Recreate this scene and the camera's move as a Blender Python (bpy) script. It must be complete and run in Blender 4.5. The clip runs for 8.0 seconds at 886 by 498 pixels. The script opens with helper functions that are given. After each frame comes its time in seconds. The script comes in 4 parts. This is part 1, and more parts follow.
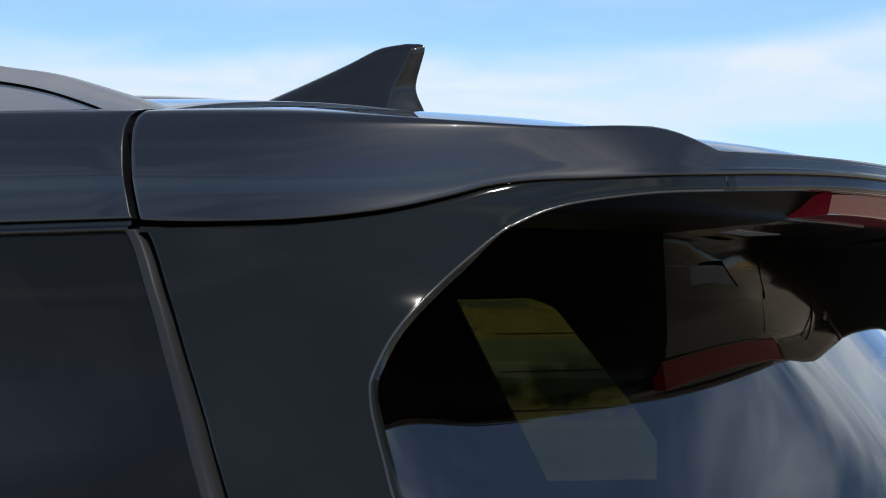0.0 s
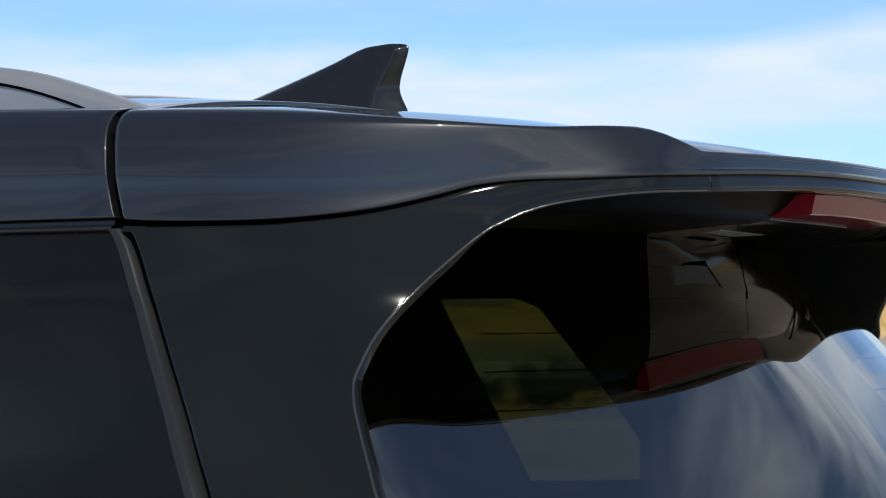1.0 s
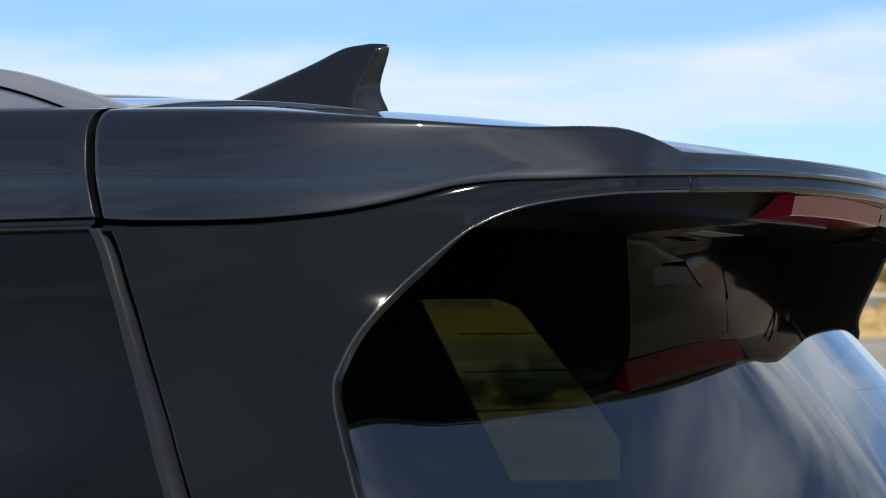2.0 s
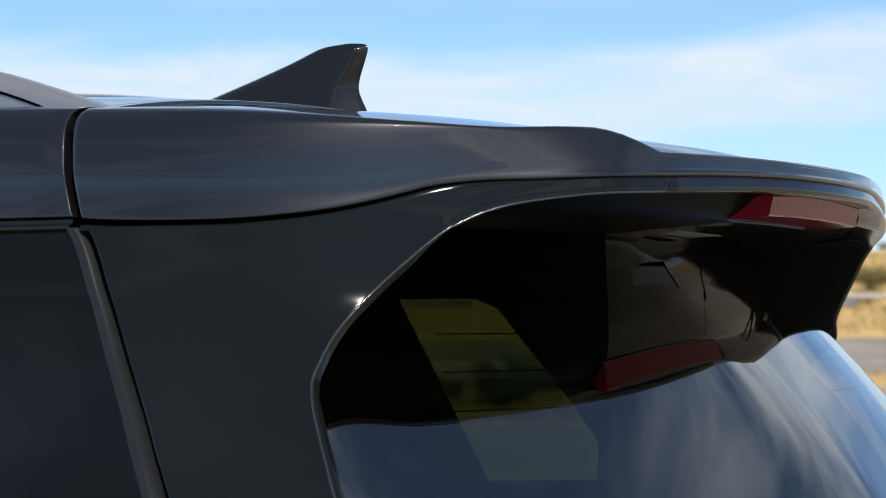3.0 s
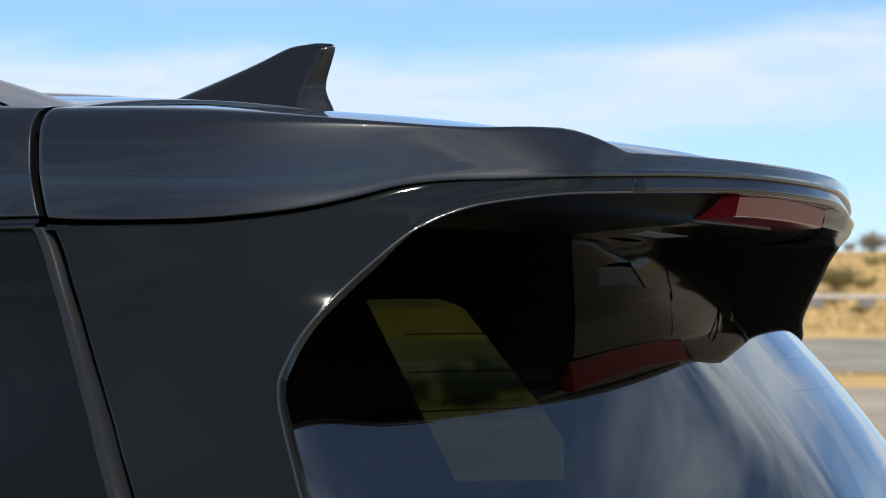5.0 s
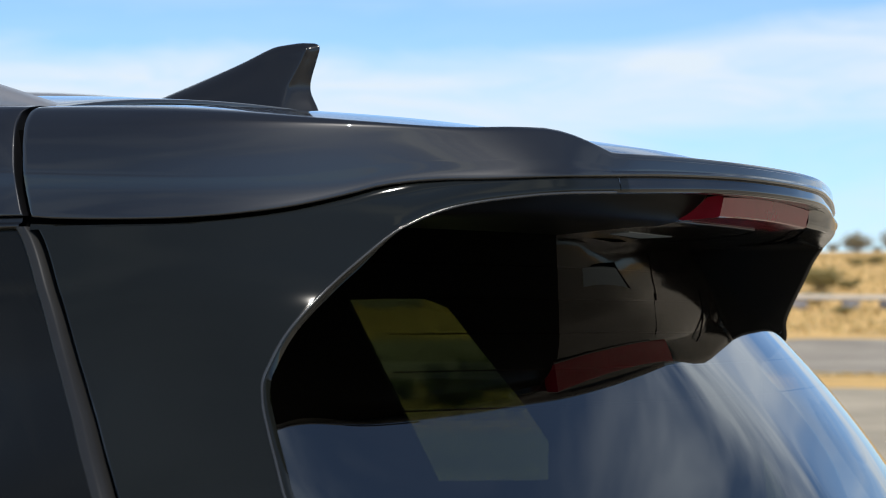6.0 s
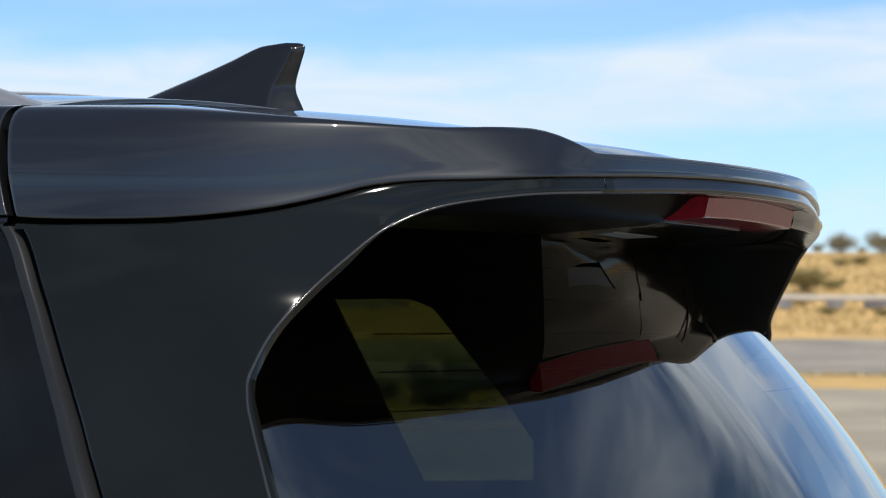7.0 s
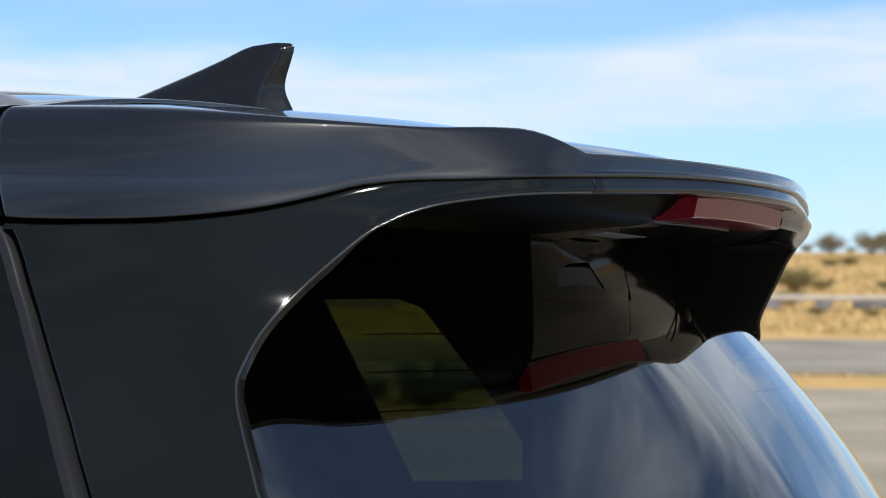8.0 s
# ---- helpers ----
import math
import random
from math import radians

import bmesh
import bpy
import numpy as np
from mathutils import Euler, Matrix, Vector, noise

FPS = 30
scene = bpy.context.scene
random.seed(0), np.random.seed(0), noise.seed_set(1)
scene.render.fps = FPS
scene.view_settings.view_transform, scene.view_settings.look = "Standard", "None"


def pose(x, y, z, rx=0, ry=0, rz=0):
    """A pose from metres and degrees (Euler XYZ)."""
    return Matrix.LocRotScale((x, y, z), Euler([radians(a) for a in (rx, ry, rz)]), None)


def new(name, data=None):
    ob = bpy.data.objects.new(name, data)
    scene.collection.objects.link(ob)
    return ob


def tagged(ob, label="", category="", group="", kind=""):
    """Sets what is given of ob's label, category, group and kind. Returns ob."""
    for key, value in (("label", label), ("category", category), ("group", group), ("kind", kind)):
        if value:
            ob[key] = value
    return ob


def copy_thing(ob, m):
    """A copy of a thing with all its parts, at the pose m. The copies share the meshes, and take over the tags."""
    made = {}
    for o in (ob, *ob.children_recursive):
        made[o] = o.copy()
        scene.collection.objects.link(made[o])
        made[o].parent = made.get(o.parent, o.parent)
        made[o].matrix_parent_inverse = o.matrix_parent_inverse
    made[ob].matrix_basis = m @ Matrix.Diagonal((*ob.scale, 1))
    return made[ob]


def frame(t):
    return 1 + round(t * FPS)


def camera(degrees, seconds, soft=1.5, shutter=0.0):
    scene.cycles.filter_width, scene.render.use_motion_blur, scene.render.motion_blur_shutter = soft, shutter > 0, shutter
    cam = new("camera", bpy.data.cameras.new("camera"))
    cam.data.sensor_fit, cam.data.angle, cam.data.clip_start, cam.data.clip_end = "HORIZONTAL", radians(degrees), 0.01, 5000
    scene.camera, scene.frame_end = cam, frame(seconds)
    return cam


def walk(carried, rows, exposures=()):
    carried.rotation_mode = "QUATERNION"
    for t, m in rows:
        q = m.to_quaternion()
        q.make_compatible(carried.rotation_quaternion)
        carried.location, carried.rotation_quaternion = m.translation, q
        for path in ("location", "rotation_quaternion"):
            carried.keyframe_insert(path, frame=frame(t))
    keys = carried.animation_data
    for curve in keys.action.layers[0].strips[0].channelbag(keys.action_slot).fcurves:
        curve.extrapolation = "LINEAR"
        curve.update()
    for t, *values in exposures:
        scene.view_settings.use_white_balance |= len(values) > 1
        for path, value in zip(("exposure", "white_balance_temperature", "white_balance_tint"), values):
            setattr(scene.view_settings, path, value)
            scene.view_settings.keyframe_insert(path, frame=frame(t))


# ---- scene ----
# The camera stands beside the car on a tripod and pans slowly to its right.
cam = camera(22.19, 8.0, soft=0.5)
cam.data.dof.use_dof = True
cam.data.dof.focus_distance = 2.25
cam.data.dof.aperture_fstop = 12.0
EYE = (0.0, 0.0, 1.5)
TURNS = [  # seconds, then the turn about x, y and z in degrees
    (0.0, 91.8512, 0.3806, 3.3636),
    (0.5, 91.8475, 0.3380, 3.1575),
    (1.0, 91.8464, 0.3130, 2.9466),
    (1.5, 91.8460, 0.2770, 2.7116),
    (3.0, 91.8440, 0.1820, 1.8929),
    (3.5, 91.8440, 0.1660, 1.6530),
    (4.0, 91.8440, 0.1560, 1.4356),
    (4.5, 91.8440, 0.1420, 1.2423),
    (6.0, 91.8455, 0.0563, 0.6513),
    (6.5, 91.8455, 0.0260, 0.4427),
    (7.0, 91.8458, 0.0097, 0.2734),
    (7.5, 91.8462, -0.0020, 0.1379),
    (8.0, 91.8471, 0.0, 0.0),
]
walk(cam, [(t, pose(*EYE, rx, ry, rz)) for t, rx, ry, rz in TURNS], exposures=[(0.0, 0.0), (8.0, 0.0)])

# ---- world, sun ----
SUN_ELEV, SUN_AZ = 48.0, 166.0  # azimuth clockwise from +y, seen from above


def build_world():
    w = bpy.data.worlds.new("sky")
    scene.world = w
    w.use_nodes = True
    nt = w.node_tree
    nt.nodes.clear()
    N = nt.nodes.new
    L = nt.links.new
    sky = N("ShaderNodeTexSky")
    sky.sky_type = "NISHITA"
    sky.sun_disc = False
    sky.sun_elevation = radians(SUN_ELEV)
    sky.sun_rotation = radians(SUN_AZ)
    sky.dust_density = 0.0
    sky.air_density = 1.0
    sky.ozone_density = 4.0
    co = N("ShaderNodeTexCoord")
    mp = N("ShaderNodeMapping")
    mp.inputs["Scale"].default_value = (5.0, 5.0, 22.0)
    mp.inputs["Location"].default_value = (0.35, 0.0, 0.2)
    L(co.outputs["Generated"], mp.inputs["Vector"])
    n1 = N("ShaderNodeTexNoise")
    n1.inputs["Scale"].default_value = 1.0
    n1.inputs["Detail"].default_value = 8.0
    n1.inputs["Roughness"].default_value = 0.55
    n1.inputs["Distortion"].default_value = 0.6
    L(mp.outputs["Vector"], n1.inputs["Vector"])
    # banks of cloud lie in layers; the noise lifts and lowers their edges
    sep = N("ShaderNodeSeparateXYZ")
    L(co.outputs["Generated"], sep.inputs["Vector"])
    lift = N("ShaderNodeMath")
    lift.operation = "MULTIPLY_ADD"
    lift.inputs[1].default_value = 0.055
    L(n1.outputs["Fac"], lift.inputs[0])
    # the bank stands higher towards the right
    rise = N("ShaderNodeMapRange")
    rise.interpolation_type = "SMOOTHSTEP"
    rise.inputs["From Min"].default_value = 0.03
    rise.inputs["From Max"].default_value = 0.15
    rise.inputs["To Min"].default_value = 0.0
    rise.inputs["To Max"].default_value = 0.016
    L(sep.outputs["X"], rise.inputs["Value"])
    level = N("ShaderNodeMath")
    level.operation = "SUBTRACT"
    L(sep.outputs["Z"], level.inputs[0])
    L(rise.outputs["Result"], level.inputs[1])
    L(level.outputs["Value"], lift.inputs[2])
    layer = N("ShaderNodeMapRange")
    layer.inputs["From Min"].default_value = 0.0275
    layer.inputs["From Max"].default_value = 0.2275
    L(lift.outputs["Value"], layer.inputs["Value"])
    r1 = N("ShaderNodeValToRGB")
    cr = r1.color_ramp
    stops = ((0.0, 0.55), (0.14, 0.45), (0.24, 0.30), (0.34, 0.34), (0.42, 0.80), (0.53, 0.95), (0.58, 0.60), (0.63, 0.12), (0.70, 0.08), (0.75, 0.22), (0.81, 0.08), (1.0, 0.04))
    for k, (p, c) in enumerate(stops):
        e = cr.elements[0] if k == 0 else (cr.elements[1] if k == 1 else cr.elements.new(p))
        e.position, e.color = p, (c, c, c, 1)
    L(layer.outputs["Result"], r1.inputs["Fac"])
    # streaks of high cloud overhead
    mp2 = N("ShaderNodeMapping")
    mp2.inputs["Rotation"].default_value = (radians(14), radians(-12), 0)
    mp2.inputs["Scale"].default_value = (1.1, 1.1, 5.6)
    mp2.inputs["Location"].default_value = (0.4, 0.2, 0.55)
    L(co.outputs["Generated"], mp2.inputs["Vector"])
    n2 = N("ShaderNodeTexNoise")
    n2.inputs["Scale"].default_value = 1.6
    n2.inputs["Detail"].default_value = 4.0
    n2.inputs["Roughness"].default_value = 0.5
    n2.inputs["Distortion"].default_value = 0.25
    L(mp2.outputs["Vector"], n2.inputs["Vector"])
    r2 = N("ShaderNodeValToRGB")
    r2.color_ramp.elements[0].position = 0.42
    r2.color_ramp.elements[1].position = 0.60
    L(n2.outputs["Fac"], r2.inputs["Fac"])
    # cloud cover by height: banks near the horizon, wisps above
    band = N("ShaderNodeMapRange")
    band.inputs["From Min"].default_value = 0.17
    band.inputs["From Max"].default_value = 0.26
    L(sep.outputs["Z"], band.inputs["Value"])
    mixf = N("ShaderNodeMix")
    L(band.outputs["Result"], mixf.inputs["Factor"])
    mp3 = N("ShaderNodeMapping")
    mp3.inputs["Scale"].default_value = (11.0, 11.0, 60.0)
    L(co.outputs["Generated"], mp3.inputs["Vector"])
    n3 = N("ShaderNodeTexNoise")
    n3.inputs["Scale"].default_value = 1.0
    n3.inputs["Detail"].default_value = 9.0
    n3.inputs["Roughness"].default_value = 0.6
    n3.inputs["Distortion"].default_value = 0.9
    L(mp3.outputs["Vector"], n3.inputs["Vector"])
    wisp = N("ShaderNodeMapRange")
    wisp.inputs["From Min"].default_value = 0.30
    wisp.inputs["From Max"].default_value = 0.70
    wisp.inputs["To Min"].default_value = 0.55
    wisp.inputs["To Max"].default_value = 1.30
    L(n3.outputs["Fac"], wisp.inputs["Value"])
    torn = N("ShaderNodeMath")
    torn.operation = "MULTIPLY"
    torn.use_clamp = True
    L(r1.outputs["Color"], torn.inputs[0])
    L(wisp.outputs["Result"], torn.inputs[1])
    L(torn.outputs["Value"], mixf.inputs["A"])
    L(r2.outputs["Color"], mixf.inputs["B"])
    amt = N("ShaderNodeMath")
    amt.operation = "MULTIPLY"
    amt.inputs[1].default_value = 1.0
    # less cloud abeam and behind the camera than ahead
    side = N("ShaderNodeMapRange")
    side.inputs["From Min"].default_value = 0.40
    side.inputs["From Max"].default_value = 0.72
    side.inputs["To Min"].default_value = 0.30
    L(sep.outputs["Y"], side.inputs["Value"])
    # more of it again on the sun's side
    sunward = N("ShaderNodeMapRange")
    sunward.inputs["From Min"].default_value = 0.12
    sunward.inputs["From Max"].default_value = 0.38
    L(sep.outputs["X"], sunward.inputs["Value"])
    astern = N("ShaderNodeMapRange")
    astern.inputs["From Min"].default_value = 0.1
    astern.inputs["From Max"].default_value = -0.3
    L(sep.outputs["Y"], astern.inputs["Value"])
    corner = N("ShaderNodeMath")
    corner.operation = "MULTIPLY"
    L(sunward.outputs["Result"], corner.inputs[0])
    L(astern.outputs["Result"], corner.inputs[1])
    cover = N("ShaderNodeMath")
    cover.operation = "MAXIMUM"
    L(side.outputs["Result"], cover.inputs[0])
    L(corner.outputs["Value"], cover.inputs[1])
    both = N("ShaderNodeMath")
    both.operation = "MULTIPLY"
    high = N("ShaderNodeMapRange")
    high.interpolation_type = "SMOOTHSTEP"
    high.inputs["From Min"].default_value = 0.46
    high.inputs["From Max"].default_value = 0.78
    high.inputs["To Min"].default_value = 1.0
    high.inputs["To Max"].default_value = 0.15
    L(sep.outputs["Z"], high.inputs["Value"])
    thin = N("ShaderNodeMath")
    thin.operation = "MULTIPLY"
    L(mixf.outputs["Result"], thin.inputs[0])
    L(high.outputs["Result"], thin.inputs[1])
    L(thin.outputs["Value"], both.inputs[0])
    L(cover.outputs["Value"], both.inputs[1])
    L(both.outputs["Value"], amt.inputs[0])
    mix = N("ShaderNodeMix")
    mix.data_type = "RGBA"
    L(amt.outputs["Value"], mix.inputs["Factor"])
    sat = N("ShaderNodeHueSaturation")
    sat.inputs["Saturation"].default_value = 0.94
    sat.inputs["Value"].default_value = 1.08
    # clear desert air: the sky low down is as blue as above
    clear = N("ShaderNodeMapRange")
    clear.inputs["From Min"].default_value = 0.10
    clear.inputs["From Max"].default_value = 0.40
    L(sep.outputs["Z"], clear.inputs["Value"])
    tint = N("ShaderNodeMix")
    tint.data_type = "RGBA"
    tint.inputs["A"].default_value = (0.72, 1.05, 1.42, 1)
    tint.inputs["B"].default_value = (1.0, 1.0, 1.0, 1)
    L(clear.outputs["Result"], tint.inputs["Factor"])
    air = N("ShaderNodeMix")
    air.data_type = "RGBA"
    air.blend_type = "MULTIPLY"
    air.inputs["Factor"].default_value = 1.0
    L(sky.outputs["Color"], air.inputs["A"])
    L(tint.outputs["Result"], air.inputs["B"])
    L(air.outputs["Result"], sat.inputs["Color"])
    L(sat.outputs["Color"], mix.inputs["A"])
    mix.inputs["B"].default_value = (7.9, 9.0, 10.1, 1)
    bg = N("ShaderNodeBackground")
    bg.inputs["Strength"].default_value = 0.097
    L(mix.outputs["Result"], bg.inputs["Color"])
    out = N("ShaderNodeOutputWorld")
    L(bg.outputs["Background"], out.inputs["Surface"])


build_world()
sun_data = bpy.data.lights.new("sun", "SUN")
sun_data.energy = 3.5
sun_data.angle = radians(0.53)
sun_data.color = (1.0, 0.95, 0.87)
sun = new("sun", sun_data)
sun.matrix_world = pose(0, 0, 30, 90 - SUN_ELEV, 0, 180 - SUN_AZ)


# ---- materials ----
def mat(name, base, rough=0.5, metal=0.0, coat=0.0, vary=0.15, scale=8.0, bump=0.0, bump_scale=60.0, spec=0.5, coat_rough=0.02):
    m = bpy.data.materials.new(name)
    m.use_nodes = True
    nt = m.node_tree
    b = nt.nodes["Principled BSDF"]
    b.inputs["Roughness"].default_value = rough
    b.inputs["Metallic"].default_value = metal
    b.inputs["Coat Weight"].default_value = coat
    b.inputs["Coat Roughness"].default_value = coat_rough
    b.inputs["Specular IOR Level"].default_value = spec
    co = nt.nodes.new("ShaderNodeTexCoord")
    n = nt.nodes.new("ShaderNodeTexNoise")
    n.inputs["Scale"].default_value = scale
    n.inputs["Detail"].default_value = 5.0
    nt.links.new(co.outputs["Object"], n.inputs["Vector"])
    mx = nt.nodes.new("ShaderNodeMix")
    mx.data_type = "RGBA"
    mx.inputs["A"].default_value = (*[c * (1 - vary) for c in base], 1)
    mx.inputs["B"].default_value = (*[c * (1 + vary) for c in base], 1)
    nt.links.new(n.outputs["Fac"], mx.inputs["Factor"])
    nt.links.new(mx.outputs["Result"], b.inputs["Base Color"])
    if bump:
        n2 = nt.nodes.new("ShaderNodeTexNoise")
        n2.inputs["Scale"].default_value = bump_scale
        n2.inputs["Detail"].default_value = 4.0
        nt.links.new(co.outputs["Object"], n2.inputs["Vector"])
        bp = nt.nodes.new("ShaderNodeBump")
        bp.inputs["Strength"].default_value = bump
        bp.inputs["Distance"].default_value = 0.01
        nt.links.new(n2.outputs["Fac"], bp.inputs["Height"])
        nt.links.new(bp.outputs["Normal"], b.inputs["Normal"])
    return m


def glass_mat(name, tint, ior=1.6, rough=0.0, tone=(0.97, 0.98, 1.0), dust=0.0):
    """Thin tinted pane: clear body, Fresnel gloss."""
    m = bpy.data.materials.new(name)
    m.use_nodes = True
    nt = m.node_tree
    nt.nodes.clear()
    tr = nt.nodes.new("ShaderNodeBsdfTransparent")
    tr.inputs["Color"].default_value = (*tint, 1)
    gl = nt.nodes.new("ShaderNodeBsdfGlossy")
    gl.inputs["Roughness"].default_value = rough
    gl.inputs["Color"].default_value = (*tone, 1)
    fr = nt.nodes.new("ShaderNodeFresnel")
    fr.inputs["IOR"].default_value = ior
    mx = nt.nodes.new("ShaderNodeMixShader")
    out = nt.nodes.new("ShaderNodeOutputMaterial")
    # both faces of the pane reflect: 2F / (1 + F)
    up = nt.nodes.new("ShaderNodeMath")
    up.operation = "MULTIPLY"
    up.inputs[1].default_value = 2.0
    dn = nt.nodes.new("ShaderNodeMath")
    dn.operation = "ADD"
    dn.inputs[1].default_value = 1.0
    dv = nt.nodes.new("ShaderNodeMath")
    dv.operation = "DIVIDE"
    nt.links.new(fr.outputs["Fac"], up.inputs[0])
    nt.links.new(fr.outputs["Fac"], dn.inputs[0])
    nt.links.new(up.outputs["Value"], dv.inputs[0])
    nt.links.new(dn.outputs["Value"], dv.inputs[1])
    nt.links.new(dv.outputs["Value"], mx.inputs["Fac"])
    # a thin film of desert dust
    df = nt.nodes.new("ShaderNodeBsdfDiffuse")
    df.inputs["Color"].default_value = (0.22, 0.21, 0.19, 1)
    film = nt.nodes.new("ShaderNodeMixShader")
    film.inputs["Fac"].default_value = dust
    nt.links.new(tr.outputs["BSDF"], film.inputs[1])
    nt.links.new(df.outputs["BSDF"], film.inputs[2])
    nt.links.new(film.outputs["Shader"], mx.inputs[1])
    nt.links.new(gl.outputs["BSDF"], mx.inputs[2])
    nt.links.new(mx.outputs["Shader"], out.inputs["Surface"])
    return m


PAINT = mat("charcoal_paint", (0.0100, 0.0102, 0.0118), 0.38, 0.35, 1.0, 0.06, 900.0)
GLOSS_BLACK = mat("gloss_black", (0.0088, 0.0098, 0.0086), 0.06, 0.0, 0.0, 0.25, 5.0, spec=0.28)
GARNISH = mat("dark_grey_plastic", (0.030, 0.0275, 0.0245), 0.14, 0.0, 0.0, 0.12, 30.0, spec=0.8)
LIP_BLACK = mat("lip_black", (0.012, 0.0125, 0.014), 0.05, 0.0, 0.0, 0.1, 30.0, spec=0.5)
RIM_GREY = mat("polished_rim", (0.034, 0.035, 0.036), 0.14, 0.0, 0.3, 0.15, 40.0, spec=0.6)
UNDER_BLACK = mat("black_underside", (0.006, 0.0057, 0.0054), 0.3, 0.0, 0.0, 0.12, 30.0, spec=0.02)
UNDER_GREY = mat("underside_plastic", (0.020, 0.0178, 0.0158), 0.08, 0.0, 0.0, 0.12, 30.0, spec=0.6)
MATT_BLACK = mat("satin_black", (0.004, 0.004, 0.004), 0.36, 0.0, 0.0, 0.1, 30.0, spec=0.1)
RUBBER = mat("black_rubber", (0.012, 0.012, 0.012), 0.55, 0.0, 0.0, 0.2, 40.0)
GAP_BLACK = mat("seal_black", (0.003, 0.003, 0.003), 0.9, 0.0, 0.0, 0.2, 40.0, spec=0.0)
TRIM_METAL = mat("dark_trim", (0.07, 0.07, 0.07), 0.35, 1.0, 0.0, 0.1, 40.0)
RAIL = mat("grey_rail", (0.30, 0.30, 0.31), 0.35, 0.4, 0.3, 0.08, 30.0)
LAMP_RED = mat("lamp_red", (0.20, 0.006, 0.016), 0.12, 0.0, 0.0, 0.15, 60.0, spec=0.28)
COVER = mat("pale_plastic", (0.22, 0.25, 0.27), 0.7, 0.0, 0.0, 0.08, 40.0, spec=0.2)
INNER_DARK = mat("black_cloth", (0.012, 0.012, 0.012), 0.9, 0.0, 0.0, 0.2, 60.0)
TYRE = mat("tyre_rubber", (0.02, 0.02, 0.02), 0.8, 0.0, 0.0, 0.2, 30.0)
ALLOY = mat("alloy", (0.35, 0.35, 0.36), 0.3, 1.0, 0.0, 0.1, 30.0)
REAR_GLASS = glass_mat("tinted_rear_glass", (0.22, 0.24, 0.20), 1.72, 0.0, (1.0, 0.985, 0.97))
SIDE_GLASS = glass_mat("privacy_side_glass", (0.17, 0.215, 0.10), 1.55)
NEAR_GLASS = glass_mat("privacy_quarter_glass", (0.06, 0.065, 0.06), 1.28, 0.02, (1.0, 0.94, 0.77), 0.022)
HEAT = mat("heater_wire", (0.004, 0.003, 0.002), 0.9, spec=0.0)
FIN_BLACK = mat("fin_black", (0.010, 0.010, 0.011), 0.2, 0.0, 0.0, 0.1, 30.0)

# ---- the car's frame: u to the rear, v to its left side, z up ----
CAR = pose(-0.1904, 2.5817, 0.0, 0, 0, 155.5)
NOSE, LONG, POWER = 0.59, 0.48, 2.2
SPLIT = 1.581  # where the pillar skin passes into the lip


def smooth_table(x, xs, ys):
    """Cubic through the knots, level at flat runs."""
    xs, ys = np.array(xs, float), np.array(ys, float)
    if x <= xs[0]:
        return float(ys[0])
    if x >= xs[-1]:
        return float(ys[-1])
    d = np.diff(ys) / np.diff(xs)
    m = np.concatenate([[d[0]], (d[1:] + d[:-1]) / 2, [d[-1]]])
    m[1:-1][d[1:] * d[:-1] <= 0] = 0
    i = int(np.searchsorted(xs, x) - 1)
    h = xs[i + 1] - xs[i]
    t = (x - xs[i]) / h
    return float((2 * t ** 3 - 3 * t ** 2 + 1) * ys[i] + (t ** 3 - 2 * t ** 2 + t) * h * m[i] + (3 * t ** 2 - 2 * t ** 3) * ys[i + 1] + (t ** 3 - t ** 2) * h * m[i + 1])


def width(z):
    """Half the car's width at height z: upright at the roof, flaring to the shoulder."""
    return smooth_table(z, [0.9, 1.0, 1.2, 1.30, 1.363, 1.388, 1.412, 1.436, 1.459, 1.49, 1.52, 1.56, 1.62, 1.64, 1.70], [0.95, 0.945, 0.935, 0.90, 0.842, 0.808, 0.772, 0.738, 0.708, 0.678, 0.657, 0.641, 0.625, 0.625, 0.619])


def square(n):
    """How far the tail stands out from the oval at a share n of the half width: squarer corners."""
    return smooth_table(n, [0.0, 0.16, 0.32, 0.448, 0.56, 0.64, 0.69, 0.72, 0.768, 0.80, 0.832, 0.864, 0.90], [-0.006, -0.008, -0.011, -0.007, 0.003, 0.016, 0.0255, 0.027, 0.019, 0.012, 0.006, 0.002, 0.0])


PLAN_N = np.linspace(0, 1, 1201)
PLAN_U = np.array([NOSE - LONG + LONG * max(0.0, 1 - n ** POWER) ** (1 / POWER) + square(n) for n in PLAN_N])


def half(u, z):
    return width(z) * float(np.interp(-u, -PLAN_U, PLAN_N))


def table(x, xs, ys):
    return float(np.interp(x, xs, ys))


def seam_z(u):
    return smooth_table(u, [0.05, 0.16, 0.217, 0.265, 0.309, 0.350, 0.375, 0.409, 0.4276, 0.4615, 0.4958, 0.5088, 0.5257, 0.542, 0.568, 0.60], [1.588, 1.5842, 1.585, 1.5885, 1.595, 1.606, 1.6145, 1.6208, 1.6226, 1.6246, 1.6272, 1.6288, 1.6321, 1.6354, 1.6390, 1.640])


def top_z(u):
    return smooth_table(u, [-2.4, -0.9, -0.09, 0.08, 0.211, 0.306, 0.363, 0.436, 0.505, 0.510, 0.518, 0.5245, 0.5317, 0.548, 0.568, 0.60], [1.69, 1.715, 1.698, 1.6905, 1.683, 1.676, 1.6725, 1.6695, 1.672, 1.670, 1.661, 1.653, 1.6535, 1.6550, 1.6555, 1.655])


